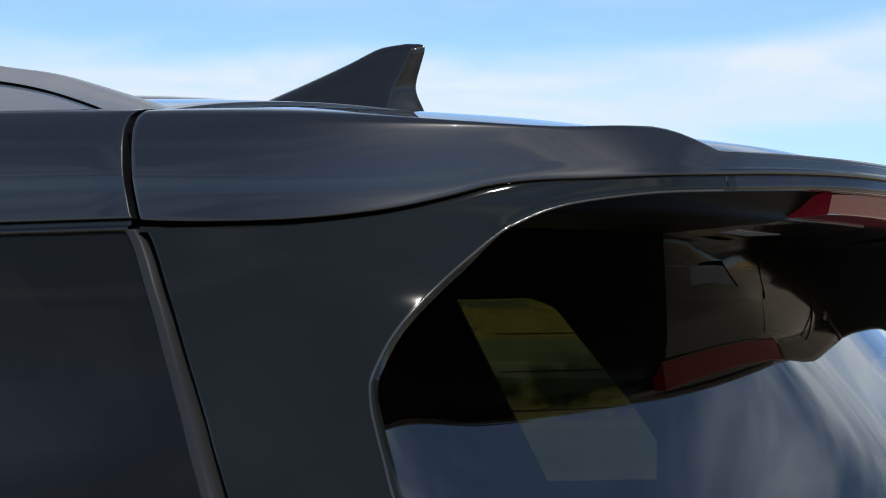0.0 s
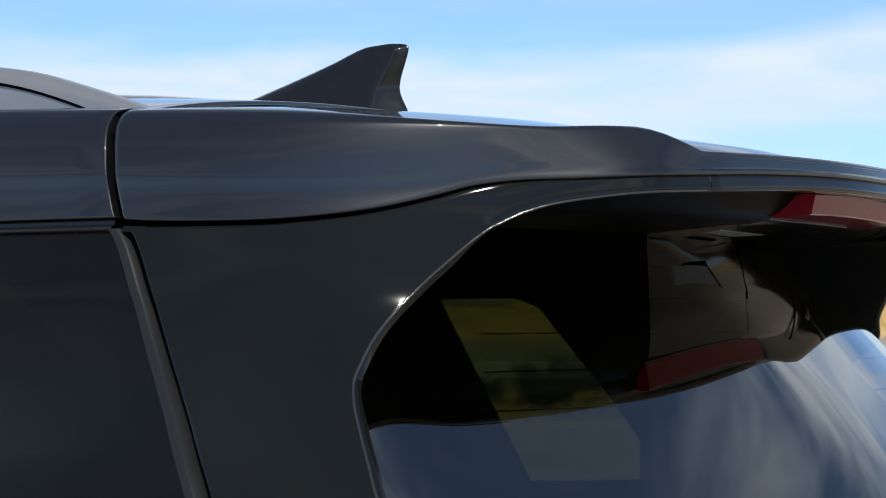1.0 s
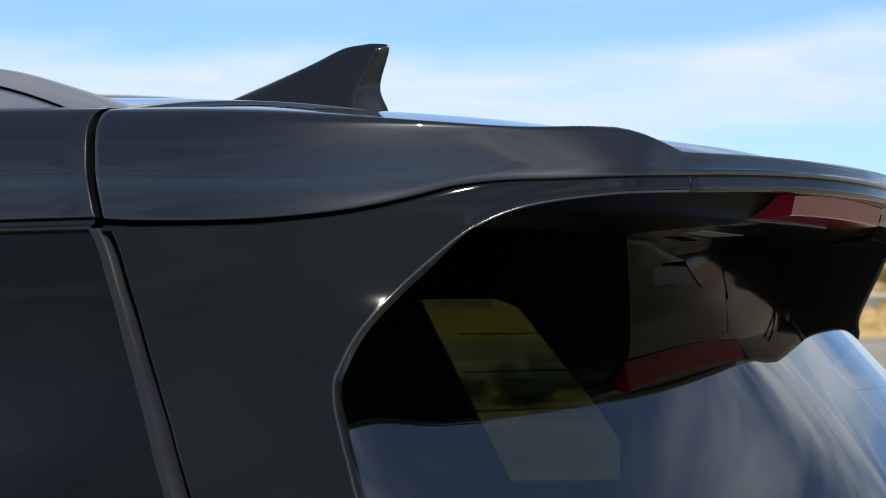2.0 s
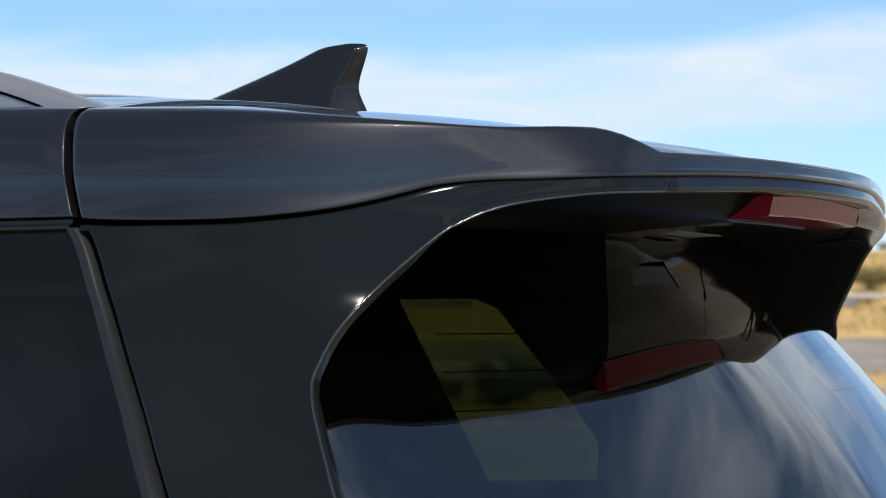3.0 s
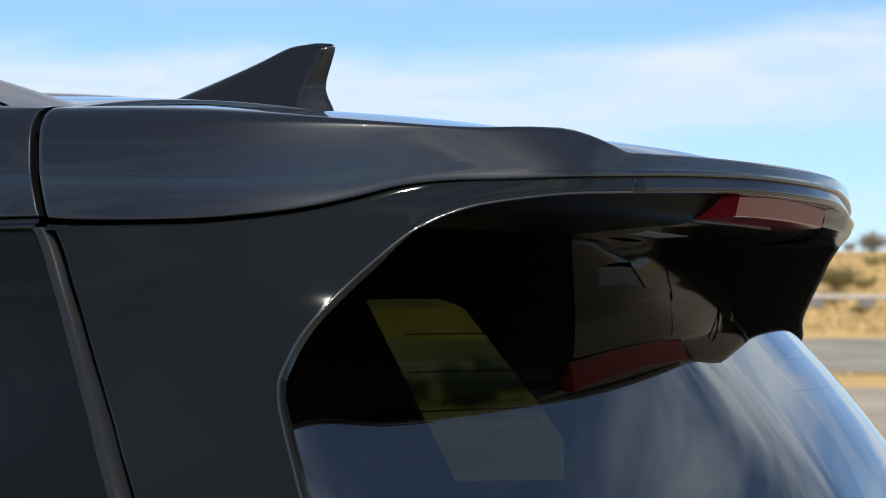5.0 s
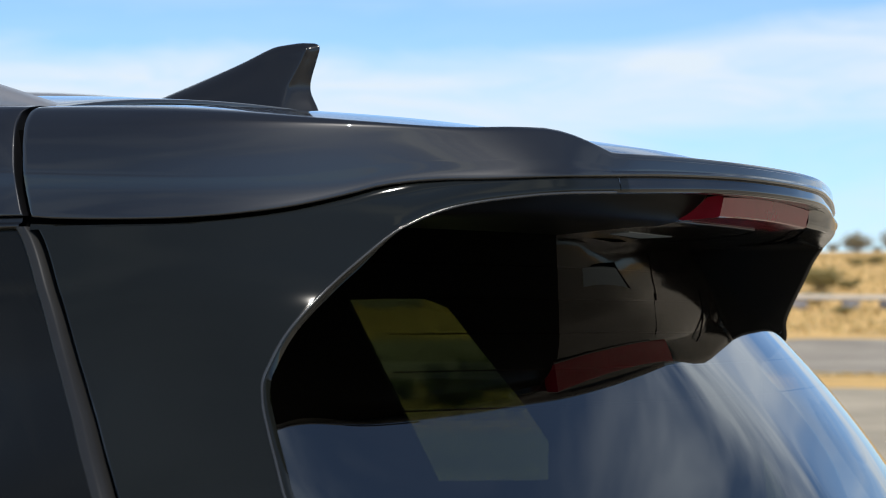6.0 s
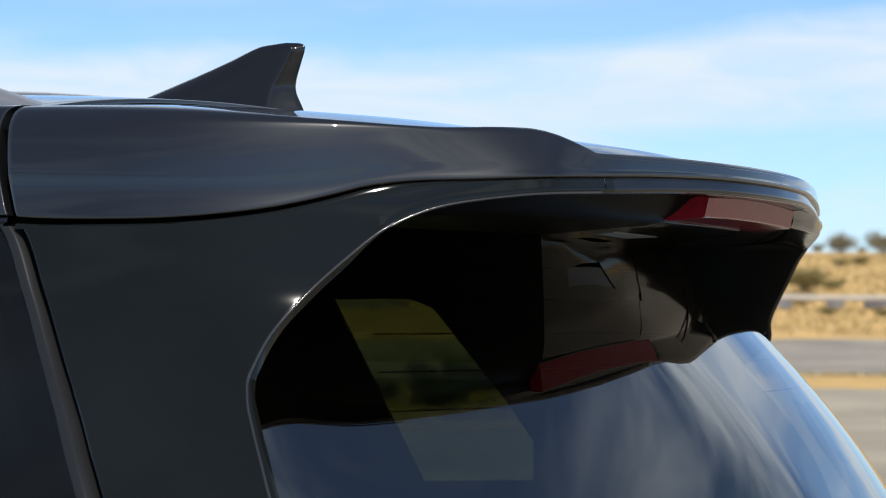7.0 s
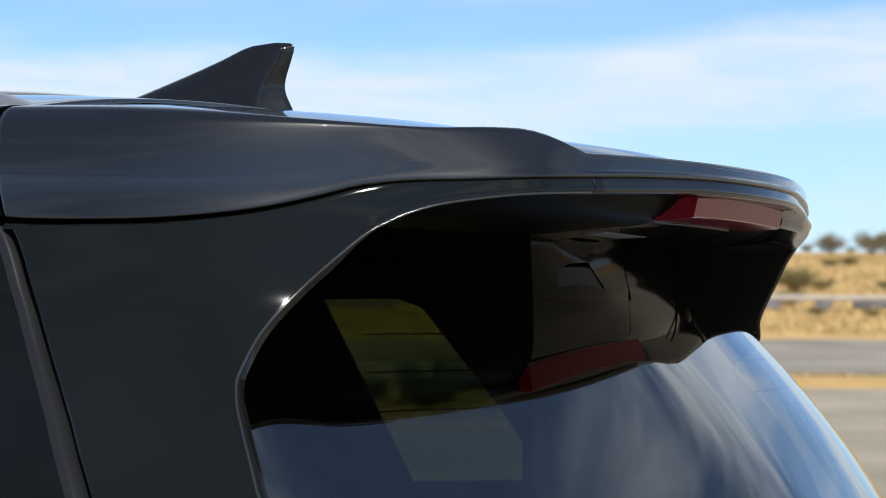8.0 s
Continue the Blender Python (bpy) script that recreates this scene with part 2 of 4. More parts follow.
def crown_z(u):
    return smooth_table(u, [-2.4, -0.9, -0.1, 0.1, 0.25, 0.35, 0.45, 0.50, 0.585], [1.715, 1.758, 1.741, 1.724, 1.710, 1.694, 1.678, 1.666, 1.649])


def lip_z(u):
    return smooth_table(u, [0.391, 0.4095, 0.4276, 0.4444, 0.4791, 0.5088, 0.5257, 0.5419, 0.556, 0.5683, 0.60], [1.581, 1.5925, 1.6000, 1.6043, 1.6103, 1.6144, 1.6176, 1.6209, 1.6238, 1.6255, 1.626])


def edge_u(z):
    return smooth_table(z, [0.9, 1.30, 1.3627, 1.389, 1.4124, 1.4364, 1.4586, 1.491, 1.524, 1.555, 1.581, 1.593], [0.564, 0.417, 0.3805, 0.3635, 0.3465, 0.3303, 0.3215, 0.3248, 0.3418, 0.3662, 0.391, 0.409])


def gap_u(z):
    return smooth_table(z, [0.9, 1.30, 1.365, 1.4154, 1.4683, 1.524, 1.5765, 1.593, 1.638, 1.68, 1.80], [0.46, 0.320, 0.2761, 0.2251, 0.1672, 0.1200, 0.0864, 0.0700, 0.0545, 0.0440, 0.045])


def glass_u(v, z):
    """The rear window: raked and bowed."""
    d = 1.5 - z
    e = min(0.20, max(-0.15, d))
    f = min(0.25, d)
    base = 0.4544 + 1.0182 * d - 0.8502 * f * f - 0.425 * (d - f)
    w = min(v, 0.64)  # straight towards the near edge
    p, q = 0.6008 + 0.2996 * e, 0.4223 + 0.7885 * e
    left = base - p * w * w + q * w ** 4 + (v - w) * (4 * q * w ** 3 - 2 * p * w) + 0.8 * (6 * q * w * w - p) * (v - w) ** 2
    if v > 0:  # the pane's own bow towards the near side
        k = z - 1.45
        left += (-0.3188 + -2.8777 * k) * v ** 2 + 1.7103 * v ** 3 + (-2.5917 + 4.9174 * k) * v ** 4 + 1.7151 * v ** 6 + 0.7539 * k * v
    right = base - (0.1372 - 0.0694 * e) * v * v - 0.3957 * v ** 4
    b = min(1.0, max(0.0, (1.47 - z) / 0.30))
    b = 0.15 + 0.30 * b * b * (3 - 2 * b)
    t = min(1.0, max(0.0, (v + b) / (2 * b)))
    t = t * t * (3 - 2 * t)
    return right * (1 - t) + left * t


def glass_edge(z):
    """Where the window ends at its sides."""
    return half(edge_u(z), z) - 0.003


# ---- mesh helpers ----
def thing(name, label, category, matrix=Matrix(), group="", kind=""):
    ob = new(name)
    ob.matrix_world = matrix
    return tagged(ob, label, category, group, kind)


def part(name, bm, material, parent, label="", smooth=True):
    me = bpy.data.meshes.new(name)
    bmesh.ops.recalc_face_normals(bm, faces=bm.faces)
    for f in bm.faces:
        f.smooth = smooth
    bm.to_mesh(me)
    bm.free()
    me.materials.append(material)
    ob = new(name, me)
    ob.parent = parent
    if label:
        ob["label"] = label
    return ob


def grid(rows, closed=False, bm=None, mirror=False):
    """Faces between rows of points given as (u, v, z)."""
    bm = bm or bmesh.new()
    for s in ((1, -1) if mirror else (1,)):
        vs = [[bm.verts.new((-p[0], s * p[1], p[2])) for p in row] for row in rows]
        for a, b in zip(vs, vs[1:]):
            n = len(a)
            for i in range(n if closed else n - 1):
                j = (i + 1) % n
                bm.faces.new((a[i], a[j], b[j], b[i]))
    return bm


def round_from(u):
    """The angle round the tail at which the outline reaches u."""
    return math.acos(float(np.interp(-u, -PLAN_U, PLAN_N)) ** (POWER / 2))


def contour(n, u_from, near=True):
    """Points u, v-sign along the plan's outline, from u_from on the left side round the tail."""
    pts = []
    start = 0.0
    if u_from < NOSE - LONG:
        pts += [(u, 0.0) for u in np.linspace(u_from, NOSE - LONG, max(2, int(n * 0.2)), endpoint=False)]
    else:
        start = round_from(u_from)
    for f in np.linspace(start, math.pi / 2, n):
        pts.append((NOSE - LONG, f))
    return pts


def at(q, z, inset=0.0, low=1.0):
    """A point on the outline at height z, moved inwards by inset; low takes the squared corners back."""
    u0, f = q
    w = width(z)

    def raw(f):
        s, c = math.sin(f), math.cos(f)
        n = max(0.0, c) ** (2 / POWER)
        return (u0 + LONG * s ** (2 / POWER) + square(n) * (low if square(n) > 0 else 1.0), w * n) if f > 0 else (u0, w)
    u, v = raw(f)
    if inset:
        if f <= 0:
            return (u, v - inset, z)
        if f > 1.5705:
            return (u - inset, 0.0, z)
        a, b = raw(max(1e-3, f - 0.01)), raw(min(math.pi / 2, f + 0.01))
        t = Vector((b[0] - a[0], b[1] - a[1])).normalized()
        u, v = u + t.y * inset, v - t.x * inset
    return (u, v, z)


def full(rows):
    """Mirror a half row list (columns left side to tail) to the whole width."""
    return rows + [[(u, -v, z) for u, v, z in r] for r in reversed(rows[:-1])]


def tube(points, radius, sides=8, bm=None):
    bm = bm or bmesh.new()
    rings = []
    pts = [Vector(p) for p in points]
    for i, p in enumerate(pts):
        d = (pts[min(i + 1, len(pts) - 1)] - pts[max(i - 1, 0)]).normalized()
        x = d.cross(Vector((0, 0, 1)))
        x = x.normalized() if x.length > 1e-4 else Vector((1, 0, 0))
        y = x.cross(d)
        rings.append([p + (x * math.cos(k * math.tau / sides) + y * math.sin(k * math.tau / sides)) * radius for k in range(sides)])
    return grid(rings, True, bm)


def box(bm, lo, hi):
    """A box between two corners given as (u, v, z)."""
    p = [bm.verts.new((-x, y, z)) for x in (lo[0], hi[0]) for y in (lo[1], hi[1]) for z in (lo[2], hi[2])]
    for f in ((0, 1, 3, 2), (4, 6, 7, 5), (0, 4, 5, 1), (2, 3, 7, 6), (0, 2, 6, 4), (1, 5, 7, 3)):
        bm.faces.new([p[i] for i in f])
    return bm


# ---- ground ----
def ground_z(x, y):
    z = smooth_table(y, [-400, 46, 60, 75, 95, 220, 300, 420, 1500], [0, 0, 0.15, 0.94, 1.97, 8.1, 10.0, 10.5, 10.5])
    z += 0.25 * (noise.noise((x * 0.05, y * 0.05, 1.0))) * min(1.0, max(0.0, (y - 78) / 20))
    return z


def ground_mat():
    m = bpy.data.materials.new("desert_ground")
    m.use_nodes = True
    nt = m.node_tree
    b = nt.nodes["Principled BSDF"]
    b.inputs["Roughness"].default_value = 0.95
    N, L = nt.nodes.new, nt.links.new
    co = N("ShaderNodeTexCoord")
    sep = N("ShaderNodeSeparateXYZ")
    L(co.outputs["Object"], sep.inputs["Vector"])
    wob = N("ShaderNodeTexNoise")
    wob.inputs["Scale"].default_value = 0.5
    wob.inputs["Detail"].default_value = 4
    L(co.outputs["Object"], wob.inputs["Vector"])
    add = N("ShaderNodeMath")
    add.operation = "MULTIPLY_ADD"
    add.inputs[1].default_value = 2.2
    L(wob.outputs["Fac"], add.inputs[0])
    # the lot's edge bends nearer on its left
    bend = N("ShaderNodeMapRange")
    bend.interpolation_type = "SMOOTHSTEP"
    bend.inputs["From Min"].default_value = 7.0
    bend.inputs["From Max"].default_value = 1.0
    bend.inputs["To Max"].default_value = 1.0
    L(sep.outputs["X"], bend.inputs["Value"])
    near = N("ShaderNodeMapRange")
    near.inputs["From Min"].default_value = 28.0
    near.inputs["From Max"].default_value = 32.0
    near.inputs["To Max"].default_value = 24.0
    L(sep.outputs["Y"], near.inputs["Value"])
    far = N("ShaderNodeMapRange")
    far.inputs["From Min"].default_value = 46.0
    far.inputs["From Max"].default_value = 60.0
    far.inputs["To Min"].default_value = 1.0
    far.inputs["To Max"].default_value = 0.0
    L(sep.outputs["Y"], far.inputs["Value"])
    p1 = N("ShaderNodeMath")
    p1.operation = "MULTIPLY"
    L(bend.outputs["Result"], p1.inputs[0])
    L(near.outputs["Result"], p1.inputs[1])
    p2 = N("ShaderNodeMath")
    p2.operation = "MULTIPLY"
    L(p1.outputs["Value"], p2.inputs[0])
    L(far.outputs["Result"], p2.inputs[1])
    lot = N("ShaderNodeMath")
    lot.operation = "ADD"
    L(p2.outputs["Value"], lot.inputs[0])
    L(sep.outputs["Y"], lot.inputs[1])
    L(lot.outputs["Value"], add.inputs[2])
    rng = N("ShaderNodeMapRange")
    rng.inputs["From Min"].default_value = 0.0
    rng.inputs["From Max"].default_value = 200.0
    L(add.outputs["Value"], rng.inputs["Value"])
    ramp = N("ShaderNodeValToRGB")
    r = ramp.color_ramp
    r.interpolation = "CONSTANT"
    asphalt, sand, scrub = (0.50, 0.42, 0.30, 1), (0.80, 0.50, 0.17, 1), (0.80, 0.51, 0.185, 1)
    r.elements[0].position, r.elements[0].color = 0.0, asphalt
    r.elements[1].position, r.elements[1].color = 51.0 / 200, sand
    for p, c in ((58.8 / 200, (0.40, 0.345, 0.27, 1)), (75.5 / 200, scrub)):
        e = r.elements.new(p)
        e.color = c
    L(rng.outputs["Result"], ramp.inputs["Fac"])
    n1 = N("ShaderNodeTexNoise")
    n1.inputs["Scale"].default_value = 0.35
    n1.inputs["Detail"].default_value = 8
    n1.inputs["Roughness"].default_value = 0.65
    L(co.outputs["Object"], n1.inputs["Vector"])
    hs = N("ShaderNodeHueSaturation")
    mr = N("ShaderNodeMapRange")
    mr.inputs["From Min"].default_value = 0.3
    mr.inputs["From Max"].default_value = 0.7
    mr.inputs["To Min"].default_value = 0.62
    mr.inputs["To Max"].default_value = 1.2
    L(n1.outputs["Fac"], mr.inputs["Value"])
    L(mr.outputs["Result"], hs.inputs["Value"])
    L(ramp.outputs["Color"], hs.inputs["Color"])
    L(hs.outputs["Color"], b.inputs["Base Color"])
    n2 = N("ShaderNodeTexNoise")
    n2.inputs["Scale"].default_value = 30
    n2.inputs["Detail"].default_value = 6
    L(co.outputs["Object"], n2.inputs["Vector"])
    bp = N("ShaderNodeBump")
    bp.inputs["Strength"].default_value = 0.5
    bp.inputs["Distance"].default_value = 0.05
    L(n2.outputs["Fac"], bp.inputs["Height"])
    L(bp.outputs["Normal"], b.inputs["Normal"])
    return m


def build_ground():
    ys = list(np.linspace(-300, 40, 18)) + list(np.linspace(44, 130, 80)) + list(np.linspace(135, 420, 60)) + [600, 1000, 1500]
    xs = list(np.linspace(-600, -100, 12)) + list(np.linspace(-90, 130, 90)) + list(np.linspace(150, 600, 12))
    bm = bmesh.new()
    vs = [[bm.verts.new((x, y, ground_z(x, y))) for x in xs] for y in ys]
    for a, b in zip(vs, vs[1:]):
        for i in range(len(xs) - 1):
            bm.faces.new((a[i], a[i + 1], b[i + 1], b[i]))
    ob = part("ground", bm, ground_mat(), None)
    tagged(ob, "asphalt lot giving way to dry yellow desert with a road across", "ground", kind="structure")


build_ground()

# ---- the car ----
car = thing("car", "dark charcoal sport utility car with tinted glass on asphalt", "car", CAR)


def front_u(z):
    """The spoiler's front edge at the car's side, curling back at its foot."""
    return smooth_table(z, [1.585, 1.594, 1.602, 1.6175, 1.6327, 1.648, 1.664, 1.679, 1.688, 1.6925, 1.70], [0.079, 0.0743, 0.0698, 0.0645, 0.0612, 0.0580, 0.0545, 0.0505, 0.0495, 0.0520, 0.055])


def fine(sec):
    """A section with three times as many points on its upper curve."""
    k = list(range(len(sec)))
    xs = k[:6] + list(np.linspace(6, k[-1], 3 * (len(sec) - 7) + 1))
    return [(smooth_table(x, k, [p[0] for p in sec]), smooth_table(x, k, [p[1] for p in sec])) for x in xs]


def build_spoiler():
    half_cols = [q for q in contour(60, 0.062)]
    rows = []
    for q in half_cols:
        u, v, _ = at(q, 1.62)
        crisp = min(1.0, max(0.0, (u - 0.08) / 0.33))
        crisp = crisp * crisp * (3 - 2 * crisp)
        zs, zt = seam_z(u) + smooth_table(u, [0.15, 0.34, 0.44], [0.0038, 0.0016, -0.0015]), top_z(u)
        h = zt - zs
        a = smooth_table(u, [-0.1, 0.08, 0.21, 0.306, 0.37, 0.42], [0.004, 0.005, 0.009, 0.014, 0.017, 0.017])
        soft = [(0.030, zs + 0.004), (0.006, zs + 0.001), (0.0012, zs + 0.0006), (0.0003, zs + 0.0014), (0.0, zs + 0.003), (0.0, zs + 0.006), (0.0008, zs + 0.25 * h), (0.0012, zs + 0.385 * h), (0.0016, zs + 0.41 * h), (0.0022, zs + 0.45 * h), (0.0046, zs + 0.55 * h), (0.0082, zs + 0.70 * h), (0.0140, zs + 0.84 * h), (0.0215, zs + 0.95 * h), (0.029, zt + 0.25 * a), (0.038, zt + 0.66 * a), (0.048, zt + 0.92 * a), (0.062, zt + a)]
        hard = [(0.030, zs + 0.004), (0.006, zs + 0.001), (0.0008, zs + 0.0006), (-0.0004, zs + 0.0014), (-0.0008, zs + 0.0028), (0.0, zs + 0.0055), (0.0002, zs + 0.20 * h), (0.0003, zs + 0.34 * h), (0.0004, zs + 0.38 * h), (0.0005, zs + 0.42 * h), (0.001, zs + 0.6 * h), (0.0015, zs + 0.75 * h), (0.002, zt - 0.005), (0.0026, zt - 0.0026), (0.004, zt - 0.0010), (0.007, zt), (0.018, zt - 0.0008), (0.045, zt - 0.004)]
        hard[-1] = (0.045, min(zt - 0.004, smooth_table(u, [0.36, 0.426, 0.48, 0.532, 0.60], [1.6685, 1.6630, 1.6565, 1.6495, 1.6450])))
        hard[-2] = (0.018, zt - 0.0008 if u < 0.37 else (zt * 0.6 + hard[-1][1] * 0.4))
        # the fins lean in towards their crest
        col = []
        for m, n in zip(fine(soft), fine(hard)):
            z = m[1] * (1 - crisp) + n[1] * crisp
            col.append(at(q, z, m[0] * (1 - crisp) + n[0] * crisp, 1 - min(1.0, max(0.0, (z - zs) / 0.045))))
        near = max(0.0, 1 - (u - 0.062) / 0.03)
        rows.append([(a + near * (front_u(c) - 0.062), b, c) for a, b, c in col])
    # the front edge turns in
    first = rows[0]
    rows[:0] = [[(a - d, b - i * min(1.0, max(0.0, (1.697 - c) / 0.01)), c - 0.3 * i * min(1.0, max(0.0, (c - 1.687) / 0.01))) for a, b, c in first] for d, i in ((0.0012, 0.014), (0.0014, 0.004), (0.0010, 0.0010))]
    spoiler = part("spoiler", grid(full(rows)), PAINT, car, "charcoal painted roof spoiler with raised side fins")
    deck = []
    for r in rows[3:]:
        u, ve, z4 = r[-1]
        ve = max(ve, 0.004)
        zc = z4 + max(0.0008, crown_z(u) - z4) * min(1.0, ve / 0.40)
        deck.append([(u, ve * s, zc - (zc - z4) * abs(s) ** 2.2) for s in np.linspace(1, -1, 41)])
    part("spoiler_deck", grid(deck), PAINT, spoiler)


def build_gate_panel():
    """The tailgate's outer skin: side pillars, and the lip below the spoiler."""
    skins = {1: bmesh.new(), -1: bmesh.new()}
    for s in (1, -1):
        rows = []
        for z in np.concatenate([np.linspace(0.92, 1.18, 6), np.linspace(1.19, SPLIT, 100)]):
            g = (edge_u(z + 0.002) - edge_u(z - 0.002)) / 0.004
            rim = (0.4 + 0.6 * min(1.0, (SPLIT - z) / 0.03)) / math.hypot(1, g)
            ou, oz = rim, -g * rim
            a, b = gap_u(z) + 0.0015, edge_u(z)
            row = [(a, half(a, z) - 0.02, z)] + [(u, half(u, z), z) for u in [a + 0.0008] + list(np.linspace(a + 0.003, b - 0.004, 22)) + [b - 0.0012, b]]
            u = b + 0.003
            row += [(b + r * ou, half(b, z) - i, z + r * oz) for r, i in ((0.0013, 0.0007), (0.0024, 0.0024), (0.0028, 0.004), (0.003, 0.004 + 0.008 * min(1.0, max(0.0, (SPLIT - 0.006 - z) / 0.03))))]
            # the rim reaches out over the edge of the glass
            k = min(1.0, max(0.0, (1.475 - z) / 0.05))
            out = 0.0012 * k * k * (3 - 2 * k)
            row[-3:] = [(u + out * f, v, h) for (u, v, h), f in zip(row[-3:], (0.45, 0.9, 1.0))]
            rows.append(row)
        grid([[(u, s * v, z) for u, v, z in r] for r in rows], bm=skins[s])
    rows = []
    corner, joint = [(NOSE - LONG, round_from(u)) for u in (0.391, 0.5245)]
    for q in sorted(contour(90, 0.075) + [joint, corner, (corner[0], corner[1] - 0.0006)]):
        u, v, _ = at(q, 1.62)
        lo = SPLIT if u < 0.39099 else lip_z(u)
        hi = seam_z(u) + 0.0015 * min(1.0, max(0.0, (u - 0.42) / 0.04))
        r = [(0.03, hi - 0.004), (0.0012, hi - 0.0006), (0.0, hi - 0.0018)]
        r += [(0.0, hi - 0.0018 + (lo + 0.003 - hi + 0.0018) * k / 4) for k in (1, 2, 3, 4)]
        k = min(1.0, max(0.6, (u - 0.391) / 0.06))
        if u >= 0.39099:
            j = 0.42 + 0.58 * min(1.0, max(0.0, (u - 0.49) / 0.04))  # the lip's foot is narrower along the sides
            r += [(0.0006 * k, lo + 0.0006 * k), (0.003 * k * j, lo - 0.0012 * k), (0.0075 * k * j, lo - 0.0022 * k), (0.013 * k * j, lo - 0.0020 * k), (0.016 * k * j, lo + 0.0010 * k)]
        else:
            r += [(0.0, lo + 0.002), (0.0, lo + 0.0015), (0.0, lo + 0.001), (0.0, lo + 0.0005), (0.0, lo)]
        lean = 0.26 * min(1.0, max(0.0, (u - 0.40) / 0.10))
        rows.append([at(q, z, i + (lean * (z - lo) if z > lo + 0.001 else 0.0)) for i, z in r])
    cut = next(k for k, r in enumerate(rows) if r[2][0] > 0.5235)
    for s in (-1, 1):
        grid([[(u, s * v, z) for u, v, z in r] for r in rows[:cut + 1]], bm=skins[s])
        panel = part("tailgate_panel", skins[s], GLOSS_BLACK, car, "gloss black tailgate pillar and lip round the window")
    part("rear_lip", grid(full(rows[cut:])), LIP_BLACK, panel, "gloss black rear lip below the spoiler")
    for s in (1, -1):
        pts = []
        for z in np.linspace(1.25, SPLIT, 70):
            b = edge_u(z)
            k = min(1.0, max(0.0, (1.475 - z) / 0.05))
            pts.append((b + 0.0012 + 0.0008 * k * k * (3 - 2 * k), s * (half(b, z) - 0.0008), z))
        for u in np.linspace(0.3935, 0.522, 40):
            z = lip_z(u)
            pts.append((u + 0.0008, s * (half(u, z) - 0.0006), z - 0.0006))
        part("window_rim", tube(pts, 0.0012, 8), RIM_GREY, panel, "thin polished rim round the rear window")
    for s in (1, -1):
        zb, zt, du = lip_z(0.5245), seam_z(0.5245), 0.00008
        for lo, hi, material, label in ((zb + 0.001, zb + 0.0075, GAP_BLACK, "fine dark joint line"), (zb + 0.0075, zt - 0.002, ALLOY, "fine bright joint line")):
            rows = [[at((NOSE - LONG, round_from(u)), z, 0.26 * (z - zb) - 0.0003) for z in np.linspace(lo, hi, 5)] for u in (0.5245 - du, 0.5245 + du)]
            part("lip_joint", grid([[(u, s * v, z) for u, v, z in r] for r in rows]), material, panel, label)
    # inner dark channel behind the seams
    rows = []
    for q in contour(50, 0.045):
        zs = seam_z(at(q, 1.62)[0])
        dp = smooth_table(at(q, 1.62)[0], [0.2, 0.45], [0.014, 0.008])
        rows.append([at(q, zs + dz, dp) for dz in (-0.006, 0.003, 0.012)])
    part("seal", grid(full(rows)), GAP_BLACK, panel)
    for s in (1, -1):
        rows = []
        for z in np.linspace(0.95, 1.672, 160):
            g = gap_u(z)
            rows.append([(g + d, s * (half(g + d, z) - i), z) for d, i in ((-0.02, 0.016), (0.0, 0.018), (0.02, 0.016))])
        part("gap_liner", grid(rows), GAP_BLACK, panel)
    rows = []
    for s in np.linspace(1, -1, 31):
        rows.append([(0.0515 + d, 0.54 * s, crown_z(0.05) - (crown_z(0.05) - 1.695) * abs(s) ** 2.2 - 0.016) for d in (-0.02, 0.02)])
    part("gap_liner", grid(rows), GAP_BLACK, panel)
    return panel


